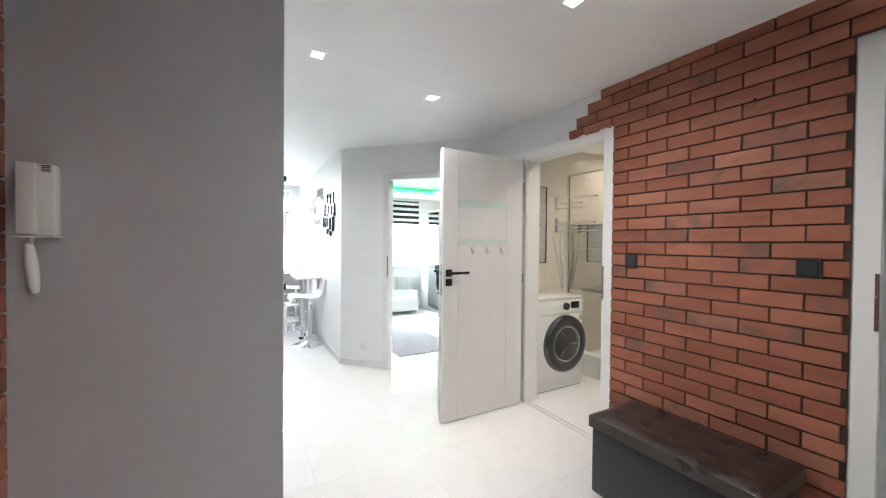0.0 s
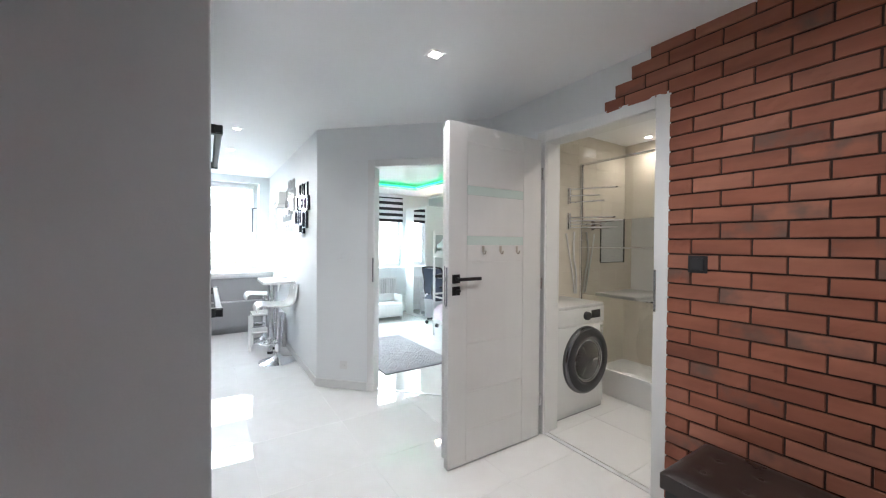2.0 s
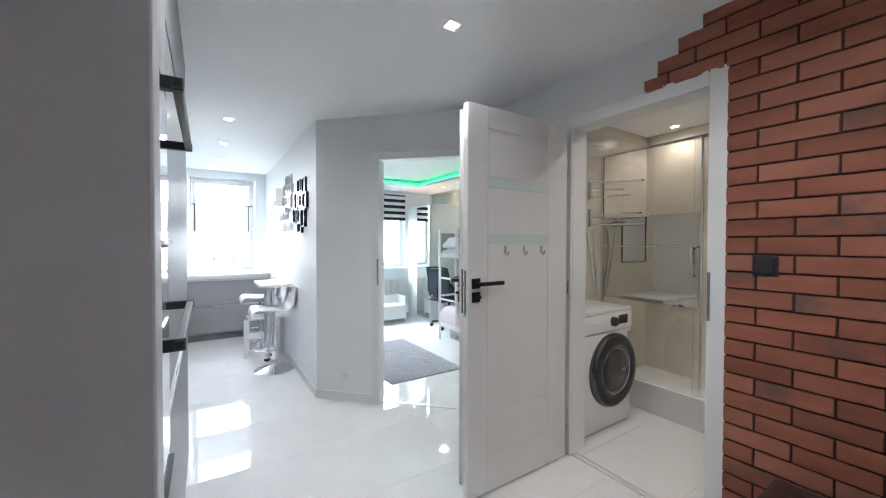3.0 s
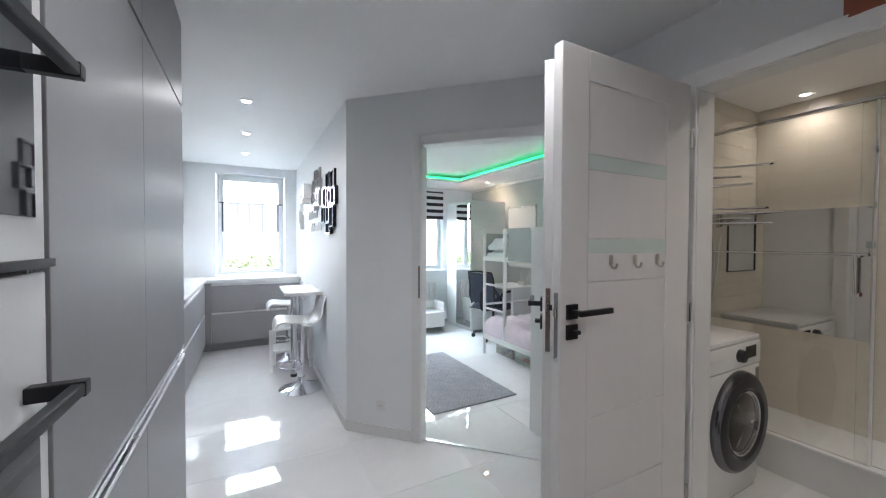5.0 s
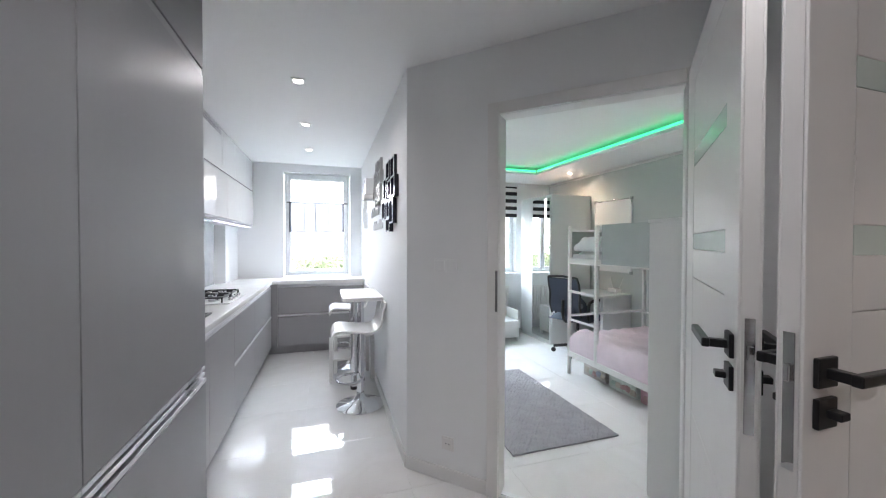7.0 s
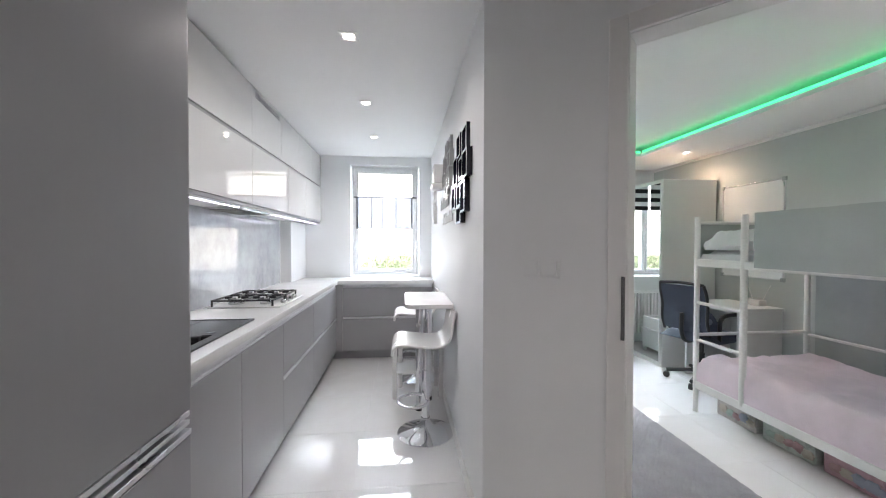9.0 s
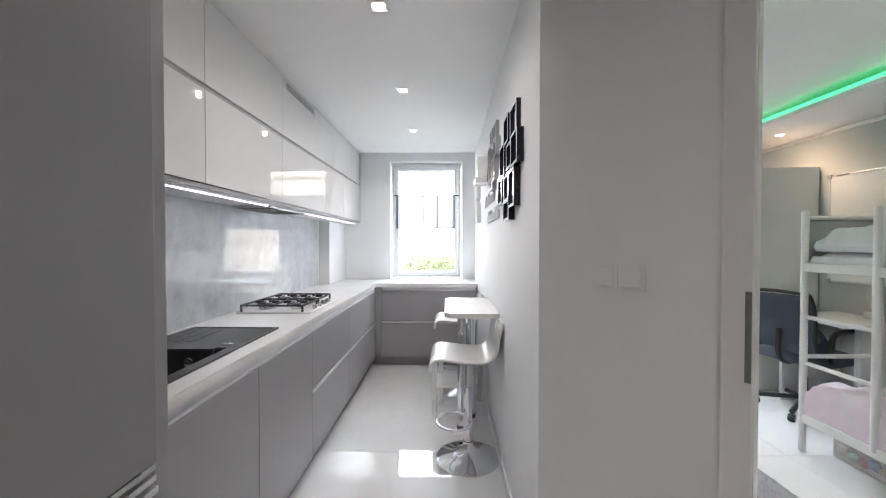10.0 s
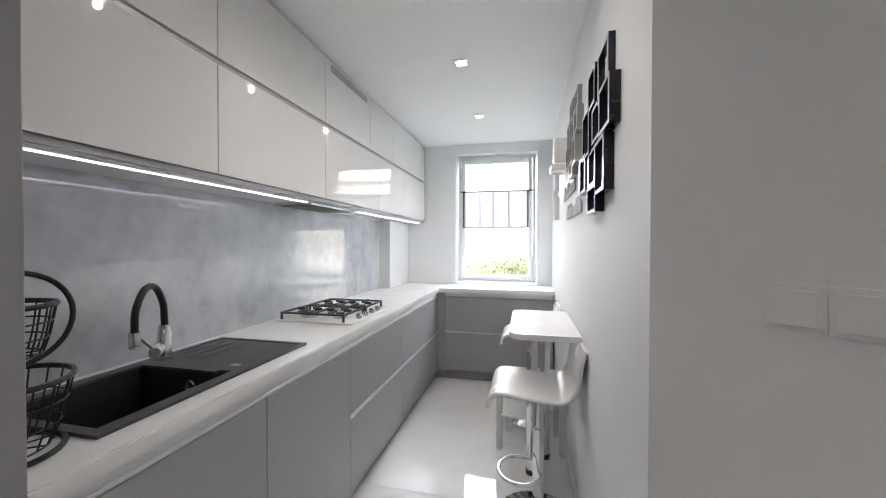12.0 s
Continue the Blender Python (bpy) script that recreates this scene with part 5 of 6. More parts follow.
for yy in (-0.05, 0.05):
    part("aerial", tube([(0.02, yy, 0.05), (0.03, yy * 2.2, 0.19)], 0.004, 6), M_APPLWHITE, router)

M_BOARD = surface("whiteboard_enamel", (0.84, 0.85, 0.85), 0.12, vary=0.02, bump=0.0)
board = thing("whiteboard", pose(4.07, 5.415, 1.435), "whiteboard with an aluminium frame on the grey wall", "whiteboard")
part("surface", box(-0.012, -0.002, -0.300, 0.300, -0.44, 0.44), M_BOARD, board)
for a in ((-0.018, 0.0, -0.313, -0.300, -0.452, 0.452), (-0.018, 0.0, 0.300, 0.313, -0.452, 0.452), (-0.018, 0.0, -0.300, 0.300, -0.452, -0.44), (-0.018, 0.0, -0.300, 0.300, 0.44, 0.452)):
    part("frame", box(*a, 0.002), M_ALU, board)
for yy in (-0.307, 0.307):
    for zz in (-0.446, 0.446):
        part("corner_cap", box(-0.021, 0.0, yy - 0.018, yy + 0.018, zz - 0.018, zz + 0.018, 0.004), M_GREYCLOTH, board)

# bunk bed: front side at x = 3.03, foot end at y = 4.90
bed = thing("bunk_bed", pose(0, 0, 0), "white steel bunk bed with a ladder and grey cloth guard", "bunk bed")
XF, XB, YF, YH = 3.012, 3.98, 4.845, 2.88
for x, y in ((XF, YF), (XB, YF), (XF, YH), (XB, YH)):
    part("post", tube([(x, y, 0.0), (x, y, 1.50)], 0.019, 14), M_WHITESTEEL, bed, smooth=True)
    part("post_cap", lathe([(0.0205, 1.50), (0.0205, 1.512), (0.0, 1.517)], 14, x, y), M_WHITESTEEL, bed, smooth=True)
part("ladder_post", tube([(XF, 4.45, 0.215), (XF, 4.45, 1.505)], 0.021, 14), M_WHITESTEEL, bed, smooth=True)
for z in (0.562, 0.851):
    part("rung", tube([(XF, 4.45, z), (XF, YF, z)], 0.013, 10), M_WHITESTEEL, bed, smooth=True)
for x in (XF, XB):
    part("side_rail", box(x - 0.014, x + 0.014, YH, YF, 0.185, 0.24, 0.005), M_WHITESTEEL, bed)
    part("side_rail", box(x - 0.014, x + 0.014, YH, YF, 1.135, 1.19, 0.005), M_WHITESTEEL, bed)
for y in (YF, YH):
    for z in (0.21, 0.60, 1.16, 1.47):
        part("end_rail", tube([(XF, y, z), (XB, y, z)], 0.013, 10), M_WHITESTEEL, bed, smooth=True)
part("back_rail", tube([(XB, YH, 0.58), (XB, YF, 0.58)], 0.011, 10), M_WHITESTEEL, bed, smooth=True)
for k in range(12):
    for z in (0.205, 1.155):
        part("slat", box(XF + 0.014, XB - 0.014, YH + 0.08 + 0.165 * k, YH + 0.13 + 0.165 * k, z, z + 0.015), M_WHITESTEEL, bed)


def soft_box(x0, x1, y0, y1, z0, z1, nx=18, ny=26, puff=0.02, wave=0.006, seed=0.0):
    """A cushion-like block: rounded rim, uneven top."""
    bm = bmesh.new()
    top = {}
    for i in range(nx + 1):
        for j in range(ny + 1):
            u, v = i / nx, j / ny
            e = min(u, 1 - u) * (x1 - x0), min(v, 1 - v) * (y1 - y0)
            edge = min(1.0, min(e) / 0.07)
            z = z1 - puff * (1 - edge) ** 2 * 2 + wave * noise.noise(Vector((u * 5 + seed, v * 7, seed))) + wave * 0.6 * noise.noise(Vector((u * 17, v * 19 + seed, 3)))
            top[i, j] = bm.verts.new((x0 + (x1 - x0) * u, y0 + (y1 - y0) * v, z))
    for i in range(nx):
        for j in range(ny):
            bm.faces.new((top[i, j], top[i + 1, j], top[i + 1, j + 1], top[i, j + 1]))
    ring = [top[i, 0] for i in range(nx + 1)] + [top[nx, j] for j in range(1, ny + 1)] + [top[i, ny] for i in range(nx - 1, -1, -1)] + [top[0, j] for j in range(ny - 1, 0, -1)]
    cx, cy = (x0 + x1) / 2, (y0 + y1) / 2
    lower = []
    for f, grow in ((0.5, 0.012), (0.0, 0.0)):
        cur = []
        for v in ring:
            d = Vector((v.co.x - cx, v.co.y - cy))
            d.normalize()
            wob = 0.006 * noise.noise(Vector((v.co.x * 12, v.co.y * 12, f)))
            cur.append(bm.verts.new((v.co.x + d.x * (grow + wob), v.co.y + d.y * (grow + wob), z0 + (v.co.z - z0) * f)))
        lower.append(cur)
    prev = ring
    for cur in lower:
        for k in range(len(ring)):
            bm.faces.new((prev[k], prev[(k + 1) % len(ring)], cur[(k + 1) % len(ring)], cur[k]))
        prev = cur
    bm.faces.new(prev)
    return bm


tagged(link_mesh("bedspread", soft_box(XF - 0.005, XB - 0.02, YH + 0.02, YF - 0.02, 0.221, 0.445, nx=40, ny=80, puff=0.03, wave=0.03, seed=2.0), M_PINK, smooth=True), "pale pink rumpled bedspread over the lower mattress", "bedspread")
tagged(link_mesh("upper_mattress", soft_box(XF + 0.03, XB - 0.03, YH + 0.02, YF - 0.02, 1.171, 1.27, puff=0.02), M_WHITECLOTH, smooth=True), "white mattress on the upper bunk", "mattress")
tagged(link_mesh("pillow", soft_box(XF + 0.03, XB - 0.08, YF - 0.43, YF - 0.04, 1.262, 1.405, puff=0.04, wave=0.02, seed=5.0), M_WHITECLOTH, smooth=True), "plump white pillow on the upper bunk", "pillow")


def cloth_panel(p, q, z0, z1, thick, n=40):
    """A hanging cloth guard from p to q with soft creases."""
    bm = bmesh.new()
    p, q = Vector(p), Vector(q)
    d = (q - p).normalized()
    nrm = Vector((-d.y, d.x))
    faces = []
    for s in (1, -1):
        rows = []
        for i in range(n + 1):
            u = i / n
            base = p.lerp(q, u)
            row = []
            for j in range(7):
                v = j / 6
                w = 0.010 * noise.noise(Vector((u * 7, v * 3, 4.0))) + 0.006 * noise.noise(Vector((u * 15, v * 5, 9.0)))
                o = nrm * (w * (0.2 + math.sin(math.pi * v)) + s * thick / 2)
                row.append(bm.verts.new((base.x + o.x, base.y + o.y, z0 + (z1 - z0) * v + 0.004 * noise.noise(Vector((u * 9, v, 1))))))
            rows.append(row)
        for a, b in zip(rows, rows[1:]):
            for j in range(6):
                bm.faces.new((a[j], b[j], b[j + 1], a[j + 1]))
        faces.append(rows)
    A, B = faces
    for i in range(n):
        bm.faces.new((A[i][0], A[i + 1][0], B[i + 1][0], B[i][0]))
        bm.faces.new((A[i][6], A[i + 1][6], B[i + 1][6], B[i][6]))
    for i in (0, n):
        for j in range(6):
            bm.faces.new((A[i][j], A[i][j + 1], B[i][j + 1], B[i][j]))
    return bm


part("guard_cloth", cloth_panel((XF - 0.025, 4.345), (XF - 0.025, YH), 1.155, 1.508, 0.03), M_GREYCLOTH, bed, "grey cloth guard along the upper bunk", smooth=True)
part("guard_cloth", cloth_panel((XF + 0.03, YF + 0.022), (XB - 0.03, YF + 0.022), 1.20, 1.475, 0.014), M_GREYCLOTH, bed, smooth=True)
part("guard_cloth", cloth_panel((XB + 0.025, 4.80), (XB + 0.025, YH), 0.26, 1.12, 0.012), M_GREYCLOTH, bed, smooth=True)

M_BOXLID = surface("milky_lid_plastic", (0.66, 0.66, 0.68), 0.3, vary=0.05)
M_TOY = [surface("toy_plastic_" + w, c, 0.4, vary=0.1) for w, c in (("red", (0.42, 0.27, 0.28)), ("green", (0.36, 0.45, 0.40)), ("pink", (0.52, 0.35, 0.42)), ("yellow", (0.46, 0.42, 0.36)), ("blue", (0.34, 0.37, 0.46)))]
BOXCOL = [((0.46, 0.44, 0.42), "beige grey"), ((0.46, 0.52, 0.48), "milky green"), ((0.50, 0.31, 0.36), "dusky pink"), ((0.44, 0.40, 0.46), "lilac grey"), ((0.56, 0.56, 0.60), "pale grey")]
random.seed(21)
for k, (c, word) in enumerate(BOXCOL):
    mm = surface("storage_box_plastic_" + word.replace(" ", "_"), c, 0.3, vary=0.2, scale=14)
    sb = thing("storage_box", pose(XF + 0.13, 4.47 - 0.36 * k, 0), word + " translucent storage box pushed under the bed", "storage box", "boxes under the bed")
    part("tub", box(0.0, 0.55, 0.0, 0.32, 0.0, 0.145, 0.012), mm, sb)
    for n in range(5):
        y = 0.035 + 0.055 * n
        part("content_patch", turned(soft_box(-0.006, 0.004, -0.024, 0.024, -0.03, 0.03 + 0.02 * random.random(), 4, 6, 0.012, 0.004, n), pose(0.0, y, 0.055 + 0.02 * random.random(), random.uniform(-20, 20), 0, 0)), M_TOY[random.randrange(5)], sb, "coloured content pressed against the plastic", smooth=True)
    part("lid", box(-0.01, 0.56, -0.008, 0.328, 0.145, 0.165, 0.005), M_BOXLID, sb)

M_CHAIRBAND = surface("blue_grey_webbing", (0.20, 0.23, 0.29), 0.7, vary=0.15, grain=300, bump=0.3)
chair = thing("office_chair", pose(3.53, 5.38, 0, 0, 0, 197), "dark blue-grey mesh office chair with black castors", "office chair")
part("seat", soft_box(-0.24, 0.24, -0.24, 0.24, 0.43, 0.50, 12, 12, 0.03, 0.004), M_CHAIRMESH, chair, "dark padded seat", smooth=True)
bk = sheet([(p.x, p.z) for p in smooth_path([(0.225, 0, 0.52), (0.255, 0, 0.62), (0.250, 0, 0.74), (0.275, 0, 0.86), (0.30, 0, 0.93)], 5)], 0.42, 0.02)
part("backrest", bk, M_CHAIRMESH, chair, "curved mesh backrest", smooth=True)
for yy in (-0.205, 0.205):
    part("back_frame", tube(smooth_path([(0.222, yy, 0.50), (0.262, yy, 0.62), (0.258, yy, 0.74), (0.283, yy * 1.02, 0.86), (0.305, yy * 0.96, 0.945)]), 0.013, 10), M_BLACKPL, chair, smooth=True)
part("top_rail", tube(smooth_path([(0.305, -0.197, 0.945), (0.315, 0, 0.958), (0.305, 0.197, 0.945)]), 0.013, 10), M_BLACKPL, chair, smooth=True)
part("lumbar_band", soft_box(0.20, 0.245, -0.20, 0.20, 0.60, 0.675, 6, 14, 0.012, 0.002), M_CHAIRBAND, chair, "lighter grey lumbar band", smooth=True)
part("back_support", tube(smooth_path([(0.05, 0, 0.41), (0.22, 0, 0.42), (0.285, 0, 0.50), (0.285, 0, 0.68)]), 0.018, 10), M_BLACKPL, chair, smooth=True)
for yy in (-0.235, 0.235):
    part("armrest", tube(smooth_path([(0.10, yy * 0.9, 0.43), (0.14, yy, 0.56), (0.10, yy, 0.665), (-0.12, yy, 0.675)]), 0.017, 10), M_BLACKPL, chair, smooth=True)
part("gas_lift", lathe([(0.028, 0.10), (0.028, 0.28), (0.018, 0.285), (0.018, 0.43)], 16), M_BLACKPL, chair, smooth=True)
for k in range(5):
    a = 2 * math.pi * k / 5 + 0.3
    ca, sa = math.cos(a), math.sin(a)
    leg = part("base_leg", tube([(0.02 * ca, 0.02 * sa, 0.115), (0.28 * ca, 0.28 * sa, 0.075)], 0.018, 8), M_BLACKPL, chair, smooth=True)
    part("castor", turned(lathe([(0.0, -0.02), (0.026, -0.02), (0.029, -0.012), (0.029, 0.012), (0.026, 0.02), (0.0, 0.02)], 16), pose(0.28 * ca, 0.28 * sa, 0.029, 90, 0, math.degrees(a))), M_BLACKPL, leg, smooth=True)
bag = tagged(link_mesh("backpack", turned(soft_box(-0.10, 0.10, -0.12, 0.12, 0.0, 0.20, 10, 12, 0.05, 0.03, 8.0), pose(3.42, 5.30, 0.503)), M_CHAIRMESH, smooth=True), "dark backpack slumped on the chair seat", "backpack")

blind = thing("window_blind", pose(0, 6.80, 0), "striped black and white roman blind, half raised", "blind")
part("cassette", box(2.22, 3.47, -0.05, 0.0, 2.22, 2.27, 0.004), M_BLINDWHITE, blind)
for k in range(9):
    z1 = 2.25 - 0.056 * k
    for x0, x1 in ((2.22, 2.83), (2.86, 3.47)):
        part("black_band" if k % 2 == 0 else "white_band", box(x0, x1, -0.016 - 0.006 * (k % 2), -0.008, z1 - 0.056, z1, 0.003), M_BLINDBLACK if k % 2 == 0 else M_BLINDWHITE, blind)

radiator = thing("radiator", pose(2.45, 6.68, 0.12), "white panel radiator below the bedroom window", "radiator")
part("panel", box(0.0, 0.86, 0.04, 0.07, 0.0, 0.56, 0.005), M_WHITESTEEL, radiator)
for k in range(18):
    part("fin", box(0.012 + 0.047 * k, 0.044 + 0.047 * k, 0.008, 0.04, 0.02, 0.54, 0.008), M_WHITESTEEL, radiator)
part("pipe", tube([(0.84, 0.06, 0.0), (0.84, 0.06, -0.12)], 0.009, 8), M_WHITESTEEL, radiator)

seatbox = thing("toy_bench", pose(2.55, 6.12, 0), "low white slatted toy bench in front of the radiator", "bench")
part("box", box(0.0, 0.60, 0.0, 0.34, 0.05, 0.26, 0.006), M_WHITESTEEL, seatbox)
part("seat_board", box(-0.01, 0.61, -0.01, 0.345, 0.26, 0.28, 0.004), M_WHITESTEEL, seatbox)
for x in (0.0, 0.575):
    part("arm_panel", box(x, x + 0.025, 0.0, 0.34, 0.28, 0.42, 0.006), M_WHITESTEEL, seatbox)
    for y in (0.01, 0.29):
        part("leg", box(x, x + 0.025, y, y + 0.04, 0.0, 0.05), M_WHITESTEEL, seatbox)
part("back_rail", box(0.026, 0.574, 0.32, 0.34, 0.28, 0.42, 0.004), M_WHITESTEEL, seatbox)


def rug_mesh():
    bm = bmesh.new()
    nx, ny = 40, 60
    V = {}
    for i in range(nx + 1):
        for j in range(ny + 1):
            x, y = 0.82 * i / nx, 1.40 * j / ny
            diamond = abs(((x + y) / 0.14) % 1 - 0.5) < 0.08 or abs(((x - y) / 0.14) % 1 - 0.5) < 0.08
            V[i, j] = bm.verts.new((x, y, 0.012 + (-0.004 if diamond else 0.0) + 0.0025 * noise.noise(Vector((x * 40, y * 40, 0)))))
    for i in range(nx):
        for j in range(ny):
            bm.faces.new((V[i, j], V[i + 1, j], V[i + 1, j + 1], V[i, j + 1]))
    ring = [V[i, 0] for i in range(nx + 1)] + [V[nx, j] for j in range(1, ny + 1)] + [V[i, ny] for i in range(nx - 1, -1, -1)] + [V[0, j] for j in range(ny - 1, 0, -1)]
    low = [bm.verts.new((v.co.x, v.co.y, 0.0005)) for v in ring]
    for k in range(len(ring)):
        bm.faces.new((ring[k], ring[(k + 1) % len(ring)], low[(k + 1) % len(ring)], low[k]))
    bm.faces.new(low)
    return bm


tagged(link_mesh("rug", rug_mesh(), M_RUG, None, pose(1.745, 3.69, 0)), "grey shaggy rug with a faint diamond pattern", "rug")

# ---- outside ----
setting("ground", box(-400, 400, 7.6, 800, -9.2, -9.0), M_GRASS, "grass far below the windows")


def leafy_tree(x, y, height, crown, seed):
    t = thing("tree", pose(x, y, -9.0), "broad green leafy tree outside the window", "tree", "trees outside")
    rnd = random.Random(seed)
    tr = tube([(0, 0, 0), (0.1, 0.05, height * 0.35), (0.05, 0.1, height * 0.7)], 0.16, 8)
    for k in range(7):
        a = rnd.uniform(0, 6.28)
        add_tube(tr, [(0.05, 0.08, height * (0.3 + 0.05 * k)), (crown * 0.5 * math.cos(a), crown * 0.5 * math.sin(a), height * (0.5 + 0.05 * k))], 0.05, 6)
    part("trunk", tr, M_BARK, t)
    verts, faces = [], []
    for k in range(6000):
        a, u, r = rnd.uniform(0, 6.28), rnd.uniform(-1, 1), rnd.random() ** 0.4
        rr = crown * (0.8 + 0.35 * noise.noise(Vector((math.cos(a) * 2, math.sin(a) * 2 + seed, u * 2))))
        c = Vector((rr * r * math.cos(a) * math.sqrt(1 - u * u), rr * r * math.sin(a) * math.sqrt(1 - u * u), height * 0.70 + rr * r * u * 0.85))
        e = Euler((rnd.uniform(0, 6), rnd.uniform(0, 6), rnd.uniform(0, 6))).to_matrix()
        s = rnd.uniform(0.07, 0.17)
        n0 = len(verts)
        verts += [tuple(c + e @ Vector(q) * s) for q in ((-0.5, 0, 0), (0, -0.35, 0.08), (0.6, 0, 0), (0, 0.35, 0.08))]
        faces.append((n0, n0 + 1, n0 + 2, n0 + 3))
    me = bpy.data.meshes.new("crown")
    me.from_pydata(verts, [], faces)
    me.materials.append(M_LEAF)
    ob = new("crown", me)
    ob.parent = t
    return t


for k, (x, y, hgt, cr) in enumerate(((-3.2, 20, 11.0, 2.6), (0.6, 18.5, 11.6, 2.7), (5.5, 22, 11.4, 2.7), (-8.0, 23, 11.8, 2.9), (11.5, 20, 11.6, 2.8), (17, 24, 12.0, 3.0))):
    leafy_tree(x, y, hgt, cr, k + 3)

M_HAZE = glowing("hazy_white_sky", (0.93, 0.97, 1.0), 2.2)
setting("backdrop", box(-500, 500, 300, 301, -60, 300), M_HAZE, "bright hazy white sky beyond the buildings")
house = thing("apartment_building", pose(32, 62, -9.0), "pale rendered apartment block far across the lawn", "building")
part("wall", box(-26, 26, 0, 11, 0, 21), M_FACADE, house)
part("roof", box(-26.4, 26.4, -0.4, 11.4, 21, 21.5), M_FACADE, house)
for fl in range(7):
    for c in range(17):
        x = -24.5 + 3 * c
        wv = part("window", box(x, x + 1.5, -0.03, 0.02, 1.0 + 2.9 * fl, 2.5 + 2.9 * fl), M_PVC, house)
        part("pane", box(x + 0.1, x + 1.4, -0.06, -0.03, 1.1 + 2.9 * fl, 2.4 + 2.9 * fl), M_FACADEGLASS, wv)

# ---- pieces: floor tiles, bathroom tiles, brick slips ----
def shared_piece(name, me, parent, m):
    ob = new(name, me)
    ob.parent = parent
    ob.matrix_basis = m
    return ob


def chamfered(name, sx, sy, sz, c, material):
    """A piece with a chamfered upper face: from 0 to sz along z."""
    bm = bmesh.new()
    lo = [bm.verts.new((x, y, 0)) for x, y in ((0, 0), (sx, 0), (sx, sy), (0, sy))]
    mid = [bm.verts.new((x, y, sz - c)) for x, y in ((0, 0), (sx, 0), (sx, sy), (0, sy))]
    hi = [bm.verts.new((x, y, sz)) for x, y in ((c, c), (sx - c, c), (sx - c, sy - c), (c, sy - c))]
    for a, b in ((lo, mid), (mid, hi)):
        for k in range(4):
            bm.faces.new((a[k], a[(k + 1) % 4], b[(k + 1) % 4], b[k]))
    bm.faces.new(hi)
    me = bpy.data.meshes.new(name)
    bmesh.ops.recalc_face_normals(bm, faces=bm.faces)
    bm.to_mesh(me)
    bm.free()
    me.materials.append(material)
    return me


tile_mesh = chamfered("tile", 0.5985, 0.5985, 0.009, 0.0008, M_TILE)
rt = random.Random(4)
for i in range(9):
    for j in range(15):
        x, y = -0.73 + 0.6 * i, -1.81 + 0.6 * j
        if y > 6.85:
            continue
        shared_piece("tile", tile_mesh, floor, pose(x, y, -0.009, rt.uniform(-0.03, 0.03), rt.uniform(-0.03, 0.03), 0))

bath_floor = setting("floor_bathroom", box(2.245, 3.20, 0.4, 2.53, 0.0, 0.002), M_GROUT, "grout under pale grey bathroom tiles")
bft = chamfered("tile", 0.4708, 0.5308, 0.006, 0.0006, M_BATHFLOOR)
for i in range(2):
    for j in range(4):
        shared_piece("tile", bft, bath_floor, pose(2.246 + 0.472 * i, 0.405 + 0.532 * j, 0.002))

# beige wall tiles round the shower, in low courses
east_tiles = bpy.data.objects["wall_bathroom_east"]
north_tiles = bpy.data.objects["wall_bathroom_north"]
wt = chamfered("tile", 0.2993, 0.0993, 0.008, 0.0006, M_BATHTILE)
wt2 = chamfered("tile", 0.2793, 0.0993, 0.008, 0.0006, M_BATHTILE)
for j in range(24):
    z = -0.03 + 0.1 * j
    for i in range(7):
        shared_piece("tile", wt, east_tiles, Matrix.Translation((3.96, 2.53 - 0.3 * i, z)) @ Matrix(((0, 0, -1, 0), (-1, 0, 0, 0), (0, 1, 0, 0), (0, 0, 0, 1))))
    for i in range(6):
        shared_piece("tile", wt2, north_tiles, Matrix.Translation((2.335 + 0.28 * i, 2.53, z)) @ Matrix(((1, 0, 0, 0), (0, 0, -1, 0), (0, 1, 0, 0), (0, 0, 0, 1))))

# brick slips
PITCH, ROW, Z0 = 0.2340, 0.0735, 0.038
brick_cache = {}
rb = random.Random(11)


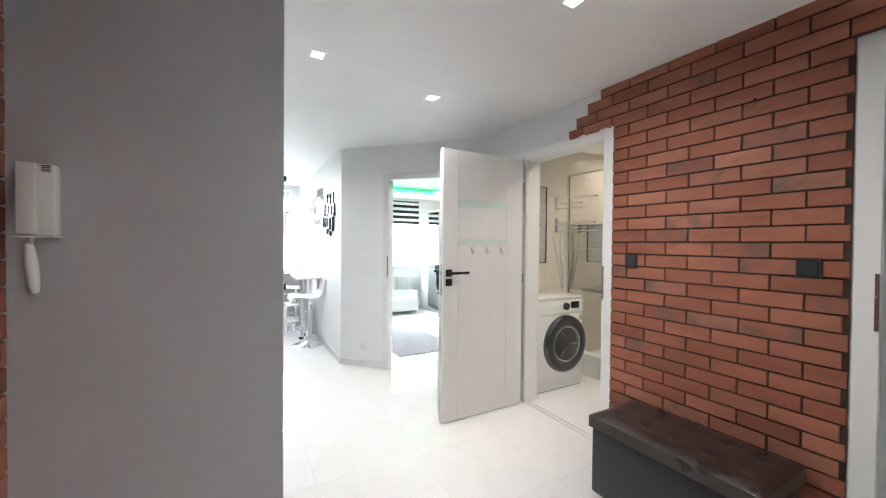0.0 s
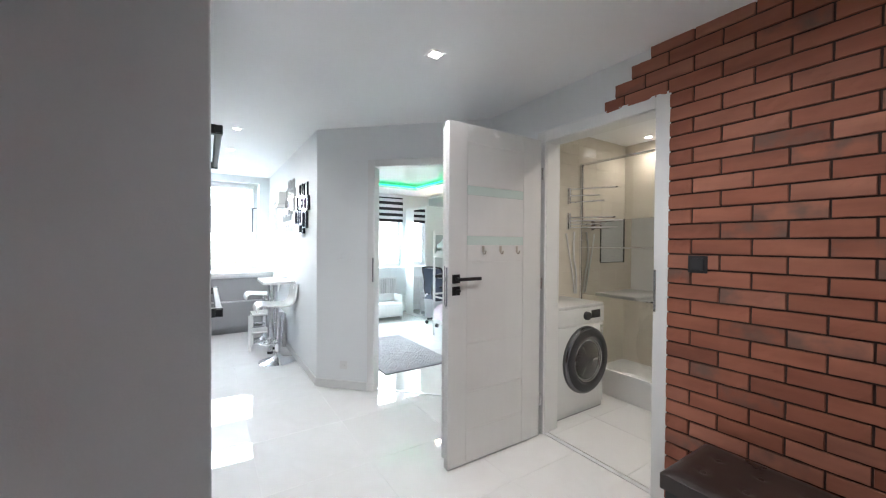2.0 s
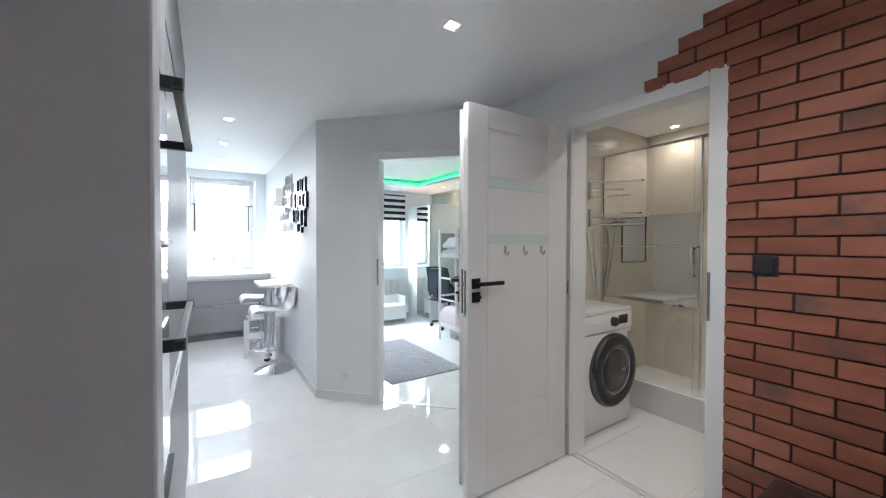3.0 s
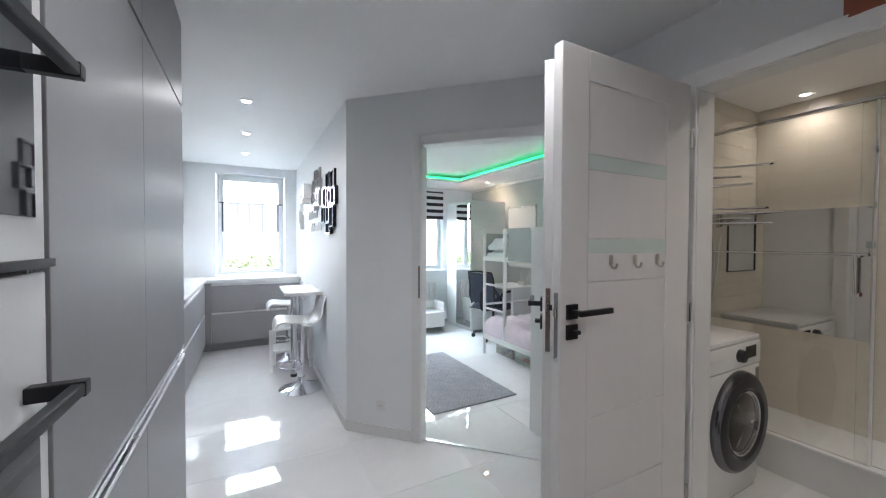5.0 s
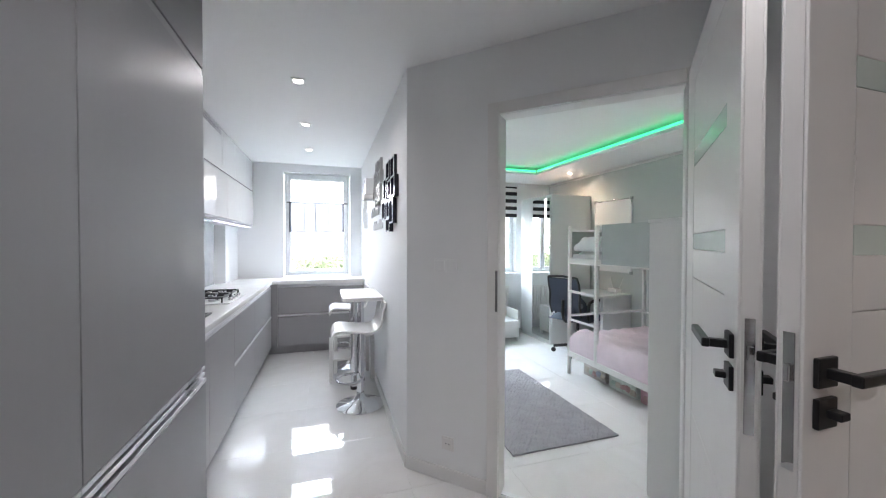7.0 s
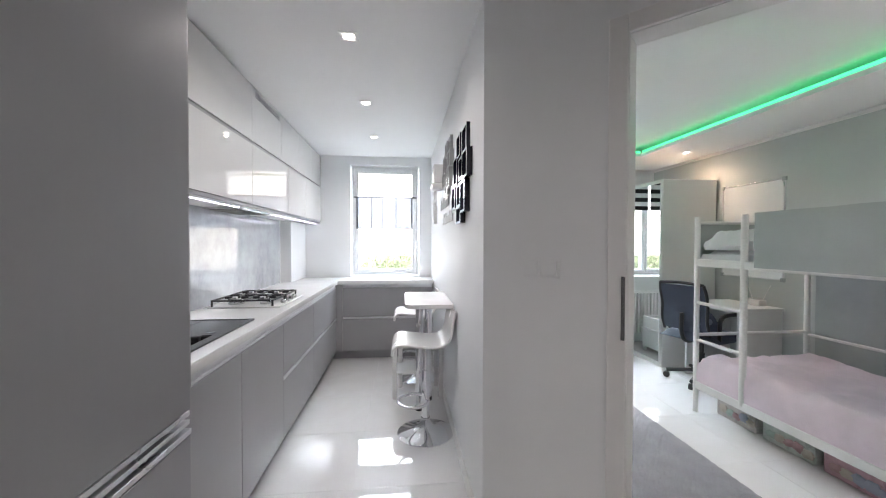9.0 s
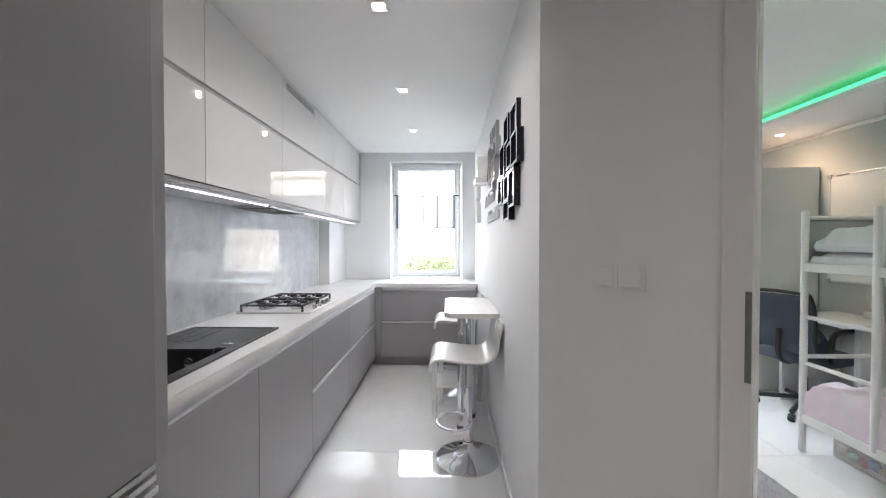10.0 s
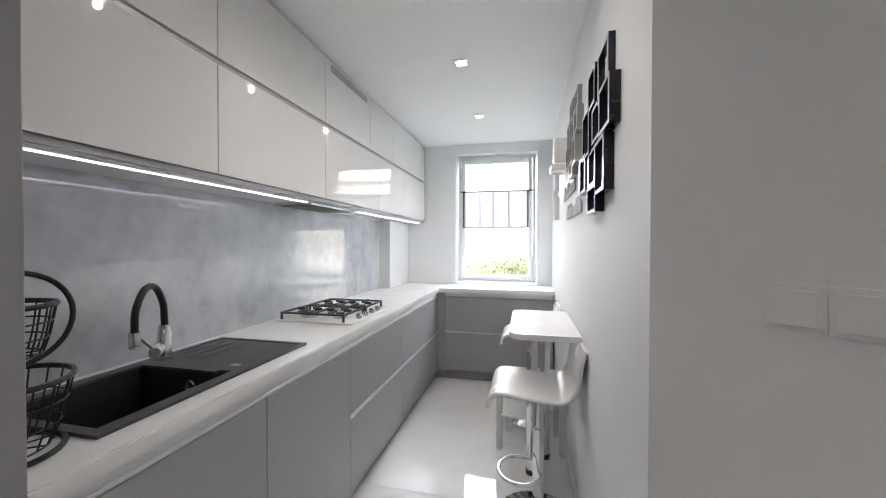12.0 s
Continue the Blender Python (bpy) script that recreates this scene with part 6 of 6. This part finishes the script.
def brick_mesh(length, variant):
    """A slip: back at local z = 0, uneven face near z = 0.016, soft corners."""
    key = (round(length, 3), variant)
    if key in brick_cache:
        return brick_cache[key]
    h, t, c = ROW - 0.0058, 0.0165, 0.0022
    bm = bmesh.new()
    n = 6
    face = []
    for i in range(n + 1):
        for j in range(3):
            u, v = i / n, j / 2
            x = c + (length - 2 * c) * u + (rb.uniform(-0.001, 0.001) if i in (0, n) else 0)
            y = c + (h - 2 * c) * v + (rb.uniform(-0.0012, 0.0012) if j != 1 else 0)
            face.append(bm.verts.new((x, y, t + rb.uniform(-0.0016, 0.0010))))
    for i in range(n):
        for j in range(2):
            bm.faces.new((face[i * 3 + j], face[(i + 1) * 3 + j], face[(i + 1) * 3 + j + 1], face[i * 3 + j + 1]))
    ring = [face[i * 3] for i in range(n + 1)] + [face[n * 3 + 1]] + [face[i * 3 + 2] for i in range(n, -1, -1)] + [face[1]]
    low = []
    for v in ring:
        x = 0.0 if v.co.x < 2 * c else (length if v.co.x > length - 2 * c else v.co.x)
        y = 0.0 if v.co.y < 3 * c else (h if v.co.y > h - 3 * c else v.co.y)
        low.append(bm.verts.new((x, y, 0.006)))
    for k in range(len(ring)):
        bm.faces.new((ring[k], ring[(k + 1) % len(ring)], low[(k + 1) % len(ring)], low[k]))
    me = bpy.data.meshes.new("brick")
    bmesh.ops.recalc_face_normals(bm, faces=bm.faces)
    bm.to_mesh(me)
    bm.free()
    me.materials.append(M_BRICK)
    brick_cache[key] = me
    return me


def lay_row(parent, row, y0, y1, x, sign):
    """One course from y0 to y1 on a wall's face at x; sign: -1 when the face looks to -x."""
    z = Z0 + ROW * row
    start = 0.9035 - PITCH * 12 + (0.0 if row % 2 else PITCH / 2)
    y = start
    while y < y1:
        a, b = max(y, y0), min(y + PITCH - 0.0055, y1)
        if b - a > 0.03:
            me = brick_mesh(b - a, rb.randrange(5))
            if sign < 0:
                m = Matrix(((0, 0, -1, x), (-1, 0, 0, b), (0, 1, 0, z), (0, 0, 0, 1)))
            else:
                m = Matrix(((0, 0, 1, x), (1, 0, 0, a), (0, 1, 0, z), (0, 0, 0, 1)))
            shared_piece("brick", me, parent, m)
        y += PITCH


east = bpy.data.objects["wall_east"]
mortar = bmesh.new()
REACH = {28: 1.605, 29: 1.54, 30: 1.445, 31: 1.342}
for row in range(-1, 32):
    z = Z0 + ROW * row
    y1 = REACH.get(row, 1.243)
    y0 = -0.72 if row >= 29 else 0.184
    z_lo, z_hi = max(0.0, z - 0.005), min(CEIL, z + ROW - 0.005)
    if z_hi - z_lo > 0.01:
        add_box(mortar, BX - 0.0085, BX + 0.001, y0, y1, z_lo, z_hi)
    if 0 <= row < 31 or row == 31:
        lay_row(east, row, y0, y1, BX, -1)
part("mortar", mortar, M_MORTAR, east, "dark brown mortar joints")
part("nail", turned(lathe([(0.0, 0.0), (0.006, 0.0), (0.008, 0.006), (0.0, 0.009)], 10), pose(BX - 0.015, 0.5, 2.024, 0, -90, 0)), M_BLACK, east)
west = bpy.data.objects["wall_west"]
for row in range(0, 31):
    lay_row(west, row, 0.0, 1.178, -0.485, 1)
